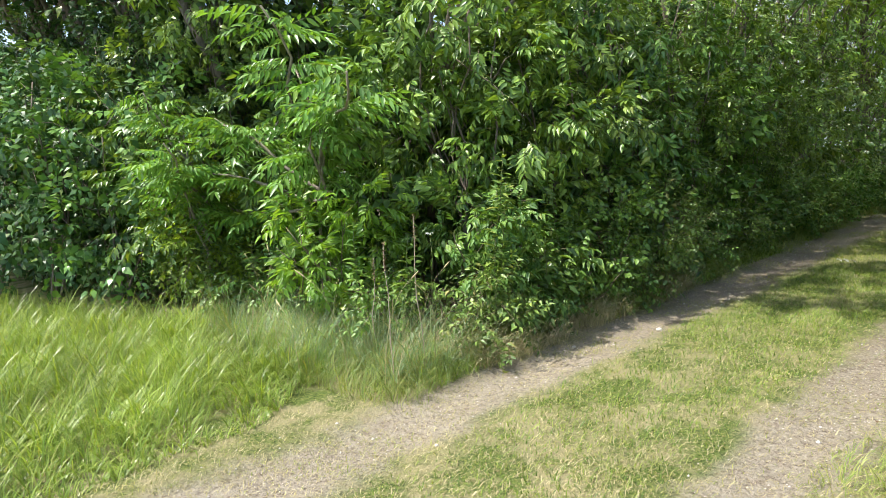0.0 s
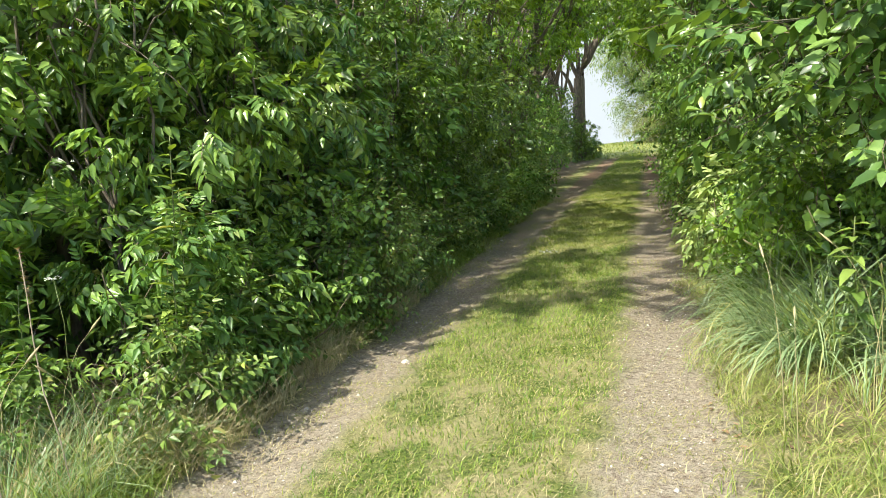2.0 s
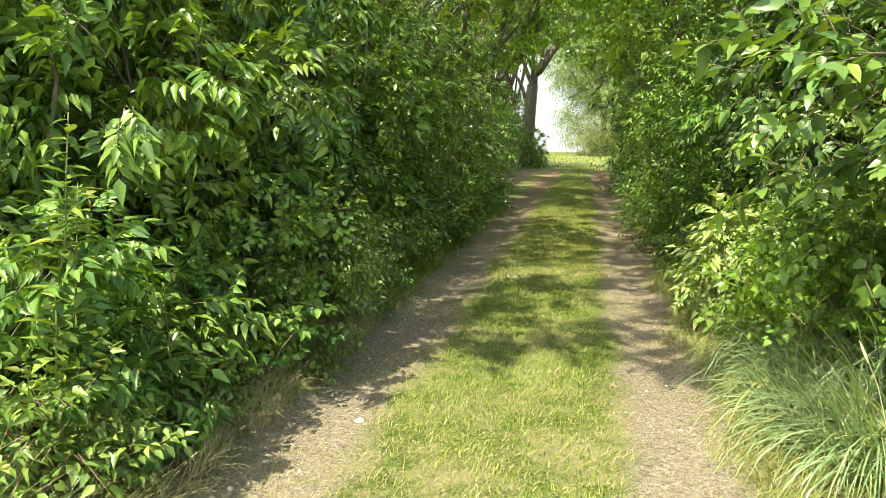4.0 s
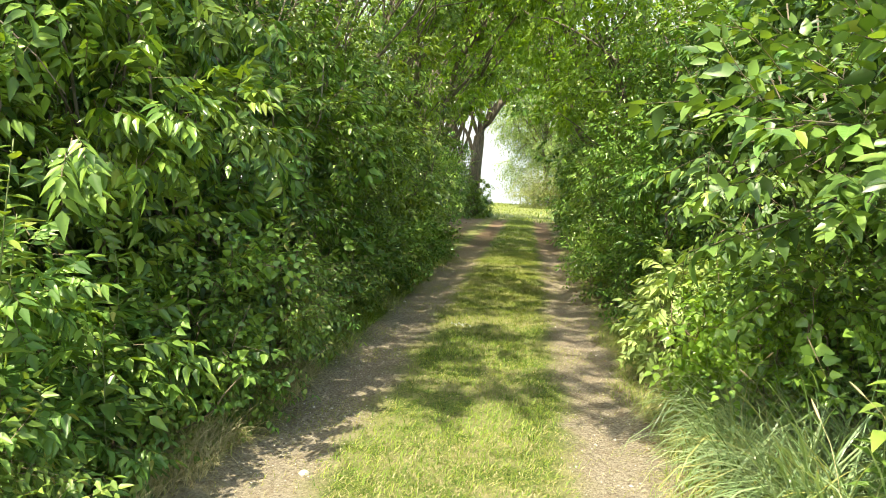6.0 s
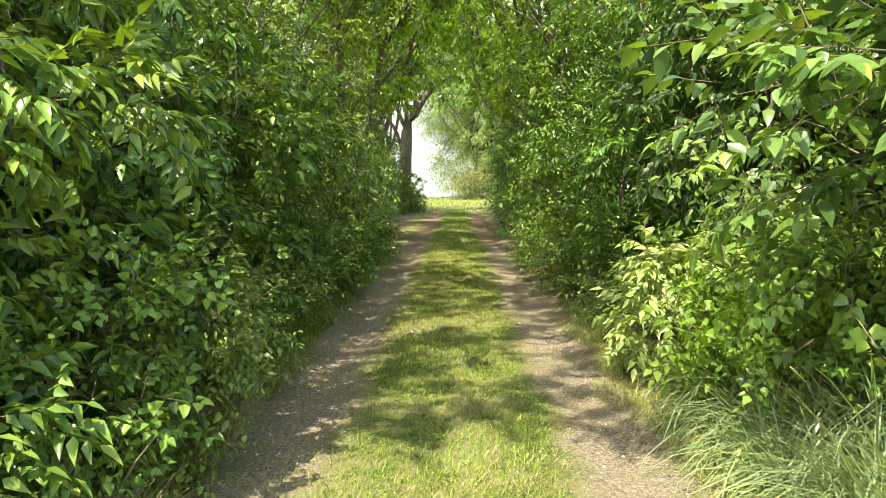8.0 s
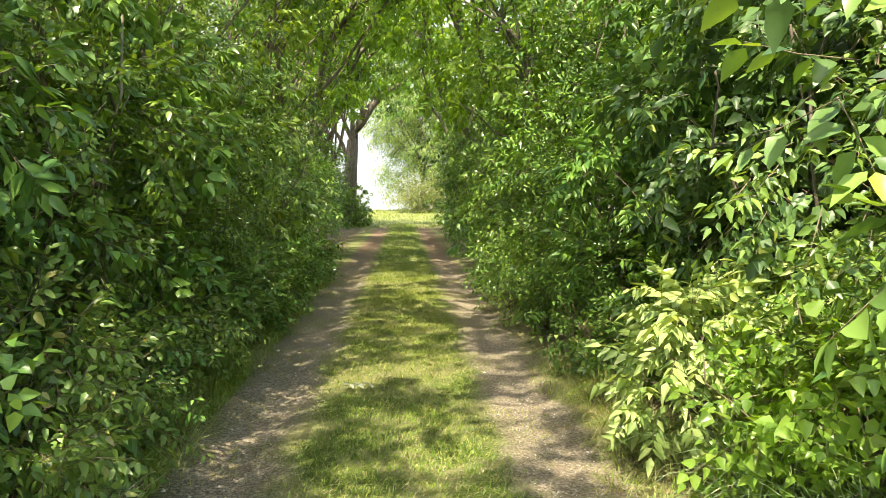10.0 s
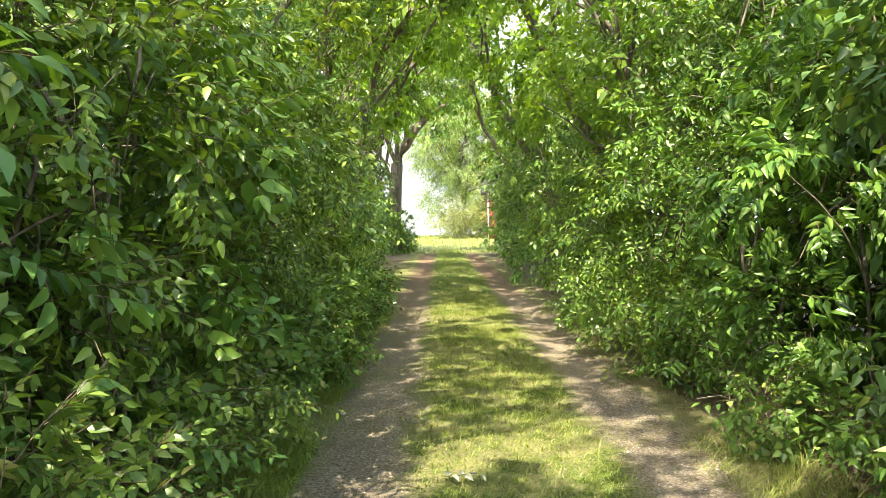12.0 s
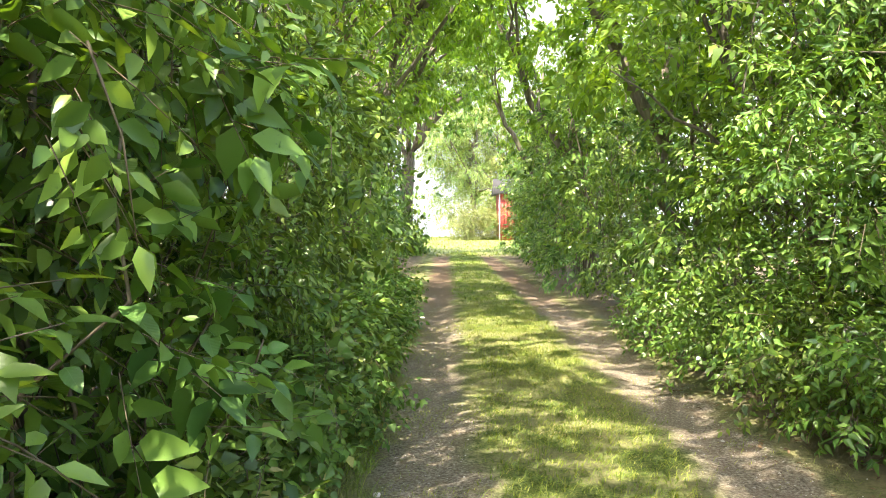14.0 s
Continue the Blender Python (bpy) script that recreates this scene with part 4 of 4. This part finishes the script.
for gx, gy in ((-1.4, 3.8), (-1.5, 4.7), (-1.45, 5.1), (-1.4, 6.2), (-1.45, 7.2), (-1.5, 7.8), (-1.45, 8.6), (-2.0, 3.4), (-3.4, 3.4), (-4.2, 3.3), (-5.6, 3.2)):
    low_bush(gx, gy, 0.36, 0.5, "heart" if int(gy * 10) % 2 else "simple", "herb", "low weeds with green leaves at the hedge foot", 170, 0.8)
low_bush(-2.6, 3.5, 0.5, 1.2, "pinnate", "fresh", "bright green bramble bush before the hedge", 420, 0.9)
low_bush(-4.6, 3.4, 0.5, 1.4, "simple", "fresh", "sunlit bush with pale leaves before the hedge", 420, 1.0)
for gy in np.arange(9.2, 17, 0.85):
    low_bush(-1.55 + rng.uniform(-0.1, 0.08), gy, 0.42, 0.65, "heart", "herb", "low ivy-like weeds at the hedge foot", 230, 1.0)
    if 10 < gy < 14.5:
        low_bush(1.7 + rng.uniform(-0.08, 0.1), gy + 0.3, 0.4, 0.7, "simple", "mid", "low leafy undergrowth at the hedge foot", 230, 1.0)


def heart_bush(x, y, h, n, size):
    """Arching stems hung with single pointed leaves close to the lane."""
    ob = tagged(new("broadleaf_bush"), "bush with pointed broad leaves hanging at the lane's edge", "bush")
    lines = []
    for i in range(12):
        a = rng.uniform(0, 2 * math.pi)
        r = rng.uniform(0.25, 0.6)
        line = wander((rng.normal(0, 0.08), rng.normal(0, 0.1), -0.02), (r * math.cos(a) + 0.1, r * math.sin(a), h * rng.uniform(0.35, 1.0)), 7, 0.06, 0.12)
        v, t = tube(line, np.linspace(0.008, 0.003, 7), 5)
        part("stem", mesh_from("stem", v, t, [TWIG], smooth_faces=True), ob)
        lines.append(line)
    big_leaves(ob, lines, n, size, 0.7)
    return at(ob, x, y)


heart_bush(-1.75, 8.15, 1.9, 290, 0.088)
heart_bush(-1.8, 8.9, 1.7, 240, 0.085)
heart_bush(-1.65, 7.3, 1.1, 170, 0.08)
heart_bush(2.45, 6.6, 1.0, 110, 0.085)


def tall_weed(x, y, h, lean, tone="herb"):
    """An upright weed: one stem with lance leaves in a spiral."""
    ob = tagged(new("weed"), "upright leafy green weed at the hedge foot", "weed", "roadside weeds")
    line = wander((0, 0, -0.02), (lean, rng.normal(0, 0.06), h), 8, 0.02)
    v, t = tube(line, np.linspace(0.006, 0.002, 8), 5)
    part("stem", mesh_from("stem", v, t, [STEM], smooth_faces=True), ob)
    p = Pile()
    n = int(h * 42)
    for i in range(n):
        t = 0.15 + 0.85 * i / n
        k = t * 6.99
        q = line[int(k)] + (line[int(k) + 1] - line[int(k)]) * (k - int(k))
        a = i * 2.4
        size = (0.6 + 0.6 * math.sin(math.pi * t ** 1.2)) * rng.uniform(0.8, 1.2)
        v, tr = blade(0.105 * size, 0.05 * size, 0.3, rng.uniform(0.2, 0.6), 2)
        R = turn_to((math.cos(a), math.sin(a), rng.uniform(0.0, 0.7)))
        p.add(v @ R.T + q, tr)
    part("leaves", p.mesh("leaves", [LEAF[tone]]), ob)
    return at(ob, x, y)


for wx, wy, wh in ((-1.3, 3.95, 1.5), (-1.42, 4.15, 1.25), (-1.2, 4.5, 0.8), (-1.75, 3.45, 0.9), (-1.35, 5.0, 1.1), (-1.28, 5.5, 0.8), (-1.3, 6.2, 1.0), (-1.35, 7.0, 0.9), (-2.2, 3.3, 1.0), (-3.4, 3.15, 0.8), (-4.1, 3.1, 0.9), (-1.25, 9.6, 0.7), (-1.3, 10.4, 0.8), (1.75, 9.0, 0.5), (1.6, 9.5, 0.45), (1.9, 4.9, 0.8)):
    tall_weed(wx, wy, wh, rng.uniform(-0.1, 0.12))


def seed_stalk(x, y, h, reach, turn):
    """A dry grass stalk bent over under its seed head."""
    ob = tagged(new("seed_stalk"), "dry straw-coloured grass stalk with a seed head", "grass stalk", "seed stalks")
    t = np.linspace(0, 1, 8)
    line = np.stack([reach * t ** 2.2, 0 * t, h * (t - 0.18 * t ** 4)], 1)
    v, tr = tube(line, np.linspace(0.0022, 0.001, 8), 4)
    part("stem", mesh_from("stem", v, tr, [GRASS["dry"]]), ob)
    d = line[-1] - line[-2]
    head = np.array([line[-1] + d * k for k in (0, 0.3, 0.7, 1.0)])
    v, tr = tube(head, [0.002, 0.006, 0.005, 0.001], 5)
    part("seed_head", mesh_from("seed_head", v, tr, [GRASS["dry"]]), ob)
    return at(ob, x, y, 0, turn)


for k in range(22):
    if k < 13:
        seed_stalk(rng.uniform(-3.2, -1.25), rng.uniform(2.4, 3.4), rng.uniform(0.55, 1.0), rng.uniform(0.05, 0.3), rng.uniform(0, 360))
    else:
        seed_stalk(rng.uniform(1.4, 2.3), rng.uniform(3.6, 6.0), rng.uniform(0.5, 0.9), rng.uniform(0.05, 0.25), rng.uniform(0, 360))
seed_stalk(-0.34, 8.03, 0.16, 0.05, 170)


def dock_stalk(x, y, h):
    """A dry brown dock stalk: a stiff stem with a ragged spike of seeds."""
    ob = tagged(new("dock_stalk"), "dry brown dock stalk with a ragged seed spike", "weed", "dock stalks")
    line = wander((0, 0, -0.02), (rng.uniform(-0.06, 0.06), 0.02, h), 7, 0.02)
    v, t = tube(line, np.linspace(0.004, 0.002, 7), 5)
    part("stem", mesh_from("stem", v, t, [DRYWOOD]), ob)
    p = Pile()
    for i in range(70):
        k = rng.uniform(0.8, 1.0)
        a = rng.uniform(0, 2 * math.pi)
        q = line[0] + (line[-1] - line[0]) * k
        v, t = blade(0.018, 0.010, 0.3, 0.2, 1)
        p.add(v @ turn_to((math.cos(a), math.sin(a), rng.uniform(-0.2, 1.0))).T + q, t)
    part("seed_spike", p.mesh("seed_spike", [LITTER]), ob)
    return at(ob, x, y)


for dx, dy, dh in ((-1.27, 2.9, 0.95), (-1.31, 3.2, 1.1), (-1.62, 3.05, 0.8)):
    dock_stalk(dx, dy, dh)


def umbel_flower(x, y, h):
    """A thin stem with a small flat cluster of white blossoms."""
    ob = tagged(new("wildflower"), "tall thin wildflower with a small white blossom cluster", "flower")
    line = wander((0, 0, -0.02), (0.05, -0.03, h), 8, 0.02)
    v, t = tube(line, np.linspace(0.002, 0.001, 8), 5)
    part("stem", mesh_from("stem", v, t, [STEM], smooth_faces=True), ob)
    white = plain_material("white_petal", (0.70, 0.70, 0.62), (0.82, 0.82, 0.76), 60.0, 0.6)
    p = Pile()
    for i in range(40):
        r, a = 0.028 * math.sqrt(rng.uniform()), rng.uniform(0, 2 * math.pi)
        v, t = blade(0.009, 0.007, 0.2, 0.1, 1)
        p.add(v @ spin(a, "Z").T + line[-1] + (r * math.cos(a), r * math.sin(a), rng.uniform(-0.004, 0.006)), t)
    part("blossom", p.mesh("blossom", [white]), ob)
    return at(ob, x, y)


umbel_flower(-1.1, 3.1, 1.0)


# ---- litter on the lane ----
def pebbles(n):
    p = Pile()
    base = np.array([(1, 0, 0), (0, 1, 0), (-1, 0, 0), (0, -1, 0), (0, 0, 0.7), (0, 0, -0.5)])
    tris = np.array([(0, 1, 4), (1, 2, 4), (2, 3, 4), (3, 0, 4), (1, 0, 5), (2, 1, 5), (3, 2, 5), (0, 3, 5)])
    x = np.where(rng.uniform(0, 1, n) < 0.5, -1, 1) * 0.9 + 0.12 + rng.normal(0, 0.2, n)
    y = rng.uniform(1.2, 18, n)
    z = ground_height(x, y)
    for i in range(n):
        sz = rng.uniform(0.002, 0.007) * (2.2 if rng.uniform() < 0.04 else 1)
        v = base * rng.uniform(0.7, 1.3, (6, 1)) * sz
        p.add(v @ spin(rng.uniform(0, 6), "Z").T + (x[i], y[i], z[i] + 0.001), tris)
    tagged(new("gravel", p.mesh("gravel", [STONE])), "small pale pebbles in the worn ruts", "gravel", kind="stuff")


pebbles(2600)


def fallen_leaves(n):
    p = Pile()
    side = np.where(rng.uniform(0, 1, n) < 0.4, -1, 1)
    x, y = side * rng.uniform(1.15, 2.3, n), rng.uniform(4.0, 30.0, n)
    z = ground_height(x, y)
    for i in range(n):
        v, t = blade(rng.uniform(0.02, 0.06), rng.uniform(0.01, 0.028), 0.5, rng.uniform(-0.2, 0.3), 1)
        r = spin(rng.uniform(0, 6.3), "Z") @ spin(rng.normal(0, 0.25), "X")
        p.add(v @ r.T + (x[i], y[i], z[i] + 0.008), t)
    tagged(new("fallen_leaves", p.mesh("fallen_leaves", [LITTER])), "brown fallen leaves along the hedge foot", "leaves", kind="stuff")


fallen_leaves(2600)


def pale_leaves(x, y):
    """A shed sprig of withered pale leaves lying on the mown grass."""
    ob = tagged(new("withered_sprig"), "withered pale grey-green sprig lying on the mown grass", "leaves")
    pale = plain_material("withered_leaf", (0.30, 0.33, 0.22), (0.48, 0.50, 0.38), 40.0)
    v, t = tube(wander((-0.09, 0, 0.045), (0.09, 0.02, 0.05), 6, 0.05), np.linspace(0.003, 0.0015, 6), 5)
    part("twig", mesh_from("twig", v, t, [TWIG]), ob)
    for k in range(6):
        v, t = blade(0.07, 0.035, 0.5, 0.2, 2)
        m = spin(radians(60 * (-1) ** k - 90), "Z") @ spin(rng.normal(0, 0.3), "Y")
        part("leaf", mesh_from("leaf", v @ m.T + (-0.08 + 0.035 * k, 0.005, 0.052), t, [pale]), ob)
    at(ob, x, y, float(ground_height(x, y)))


pale_leaves(-0.2, 8.85)


def stone(x, y, r):
    bm = bmesh.new()
    bmesh.ops.create_icosphere(bm, subdivisions=2, radius=r)
    for v in bm.verts:
        v.co *= 1 + 0.25 * noise.noise(v.co * 40 + Vector((x, y, 0)))
        v.co.z *= 0.6
    me = bpy.data.meshes.new("stone")
    bm.to_mesh(me)
    bm.free()
    me.materials.append(STONE)
    ob = tagged(new("stone", me), "pale rounded stone lying in the rut", "stone")
    ob.location = (x, y, float(ground_height(x, y)) + r * 0.3)


stone(-0.58, 5.14, 0.025)
stone(-0.9, 4.4, 0.016)
stone(-1.0, 10.2, 0.02)


def dry_twigs(x, y):
    ob = tagged(new("dead_brush"), "tangle of dead dry twigs under the hedge", "twigs")
    for i in range(34):
        a = rng.uniform(0, 2 * math.pi)
        r = rng.uniform(0.15, 0.45)
        line = wander((rng.normal(0, 0.1), rng.normal(0, 0.12), 0.0), (r * math.cos(a) - 0.1, r * math.sin(a), rng.uniform(0.15, 0.6)), 6, 0.1, 0.15)
        v, t = tube(line, np.linspace(0.006, 0.0015, 6), 4)
        part("twig", mesh_from("twig", v, t, [DRYWOOD]), ob)
    at(ob, x, y)


dry_twigs(1.85, 9.9)
dry_twigs(-1.75, 4.6)
dry_twigs(2.2, 6.1)


def sapling(x, y):
    b = [((0.1, -0.1, 1.5), (0.4, 0.4, 0.3)), ((0.3, 0.2, 2.1), (0.45, 0.5, 0.35)), ((0.0, 0.1, 2.6), (0.5, 0.5, 0.4))]
    ob = woody("sapling", "slender brown-stemmed sapling at the lane's edge", "tree", [((0, 0, -0.03), (0.3, -0.1, 2.5))], b, 160, "pinnate", LEAF["mid"], 1.0, 2, BARK_PALE, 0.3, 0.016)
    at(ob, x, y)


sapling(-1.82, 8.35)
sapling(-1.9, 10.6)


# ---- the far end ----
def far_end():
    b = lumps(7, 1.5, 1.2, 0.5, 2.3, 0.85)
    for x, y, s in ((1.0, 60, 1.1), (3.8, 61, 1.0)):
        at(woody("olive_bush", "yellow-olive rounded bush at the field's edge", "bush", stems(5, 0.5, 1.8), b, 480, "willow", LEAF["olive"], 3.2, 0, BARK, 0.4, 0.03, 0.1, "stem"), x, y, -0.02, 0, s)
    for x, y, h in ((1.9, 68, 12), (5.4, 70, 12)):
        b = [((rng.normal(0, 1.6), rng.normal(0, 1.2), z), (1.9, 1.7, 1.3)) for z in np.linspace(3.2, h, 11)]
        b += [((rng.uniform(-4.6, -1.8), rng.normal(0, 0.8), z), (1.6, 1.5, 1.2)) for z in np.linspace(7.4, h, 5)]
        b += [((rng.uniform(-2.7, -0.9), rng.normal(0, 0.5), z), (1.2, 1.2, 1.0)) for z in np.linspace(2.8, 7.0, 4)]
        at(woody("willow_tree", "pale green willow tree at the field's edge", "tree", [((0, 0, -0.1), (0.3, 0, h * 0.8))], b, 1700, "willow", LEAF["willow"], 4.6, 0, BARK, 0.35, 0.2, 1.5), x, y)


far_end()


def red_shed():
    """The corner of a red boarded shed with white trim that shows past the hedge."""
    red = plain_material("red_boards", (0.25, 0.03, 0.02), (0.36, 0.06, 0.04), 6.0, 0.7)
    white = plain_material("white_trim", (0.72, 0.70, 0.66), (0.84, 0.82, 0.78), 8.0, 0.6)
    grey = plain_material("roof_shingle", (0.03, 0.03, 0.03), (0.06, 0.055, 0.05), 10.0, 0.9)

    def box(name, x0, x1, y0, y1, z0, z1, mat, root):
        v = [(x, y, z) for x in (x0, x1) for y in (y0, y1) for z in (z0, z1)]
        t = [(0, 1, 3), (0, 3, 2), (4, 6, 7), (4, 7, 5), (0, 4, 5), (0, 5, 1), (2, 3, 7), (2, 7, 6), (0, 2, 6), (0, 6, 4), (1, 5, 7), (1, 7, 3)]
        part(name, mesh_from(name, v, t, [mat]), root)

    root = tagged(new("shed"), "small red boarded shed with white corner trim", "shed")
    box("wall", 0.06, 4.0, 0.06, 3.0, -0.05, 2.6, red, root)
    for k in range(20):
        box("board", 0.12 + k * 0.194, 0.12 + k * 0.194 + 0.18, 0.03, 0.057, 0.05, 2.58, red, root)
    box("corner_trim", 0.0, 0.07, 0.0, 0.07, 0.0, 2.6, white, root)
    v = [(-0.2, -0.2, 2.6), (4.2, -0.2, 2.6), (4.2, 3.2, 2.6), (-0.2, 3.2, 2.6), (-0.2, 1.5, 3.5), (4.2, 1.5, 3.5)]
    part("roof", mesh_from("roof", v, [(0, 1, 5), (0, 5, 4), (2, 3, 4), (2, 4, 5), (0, 4, 3), (1, 2, 5), (0, 3, 2), (0, 2, 1)], [grey]), root)
    at(root, 3.4, 58.0, -0.02, 0, 1.35)


red_shed()
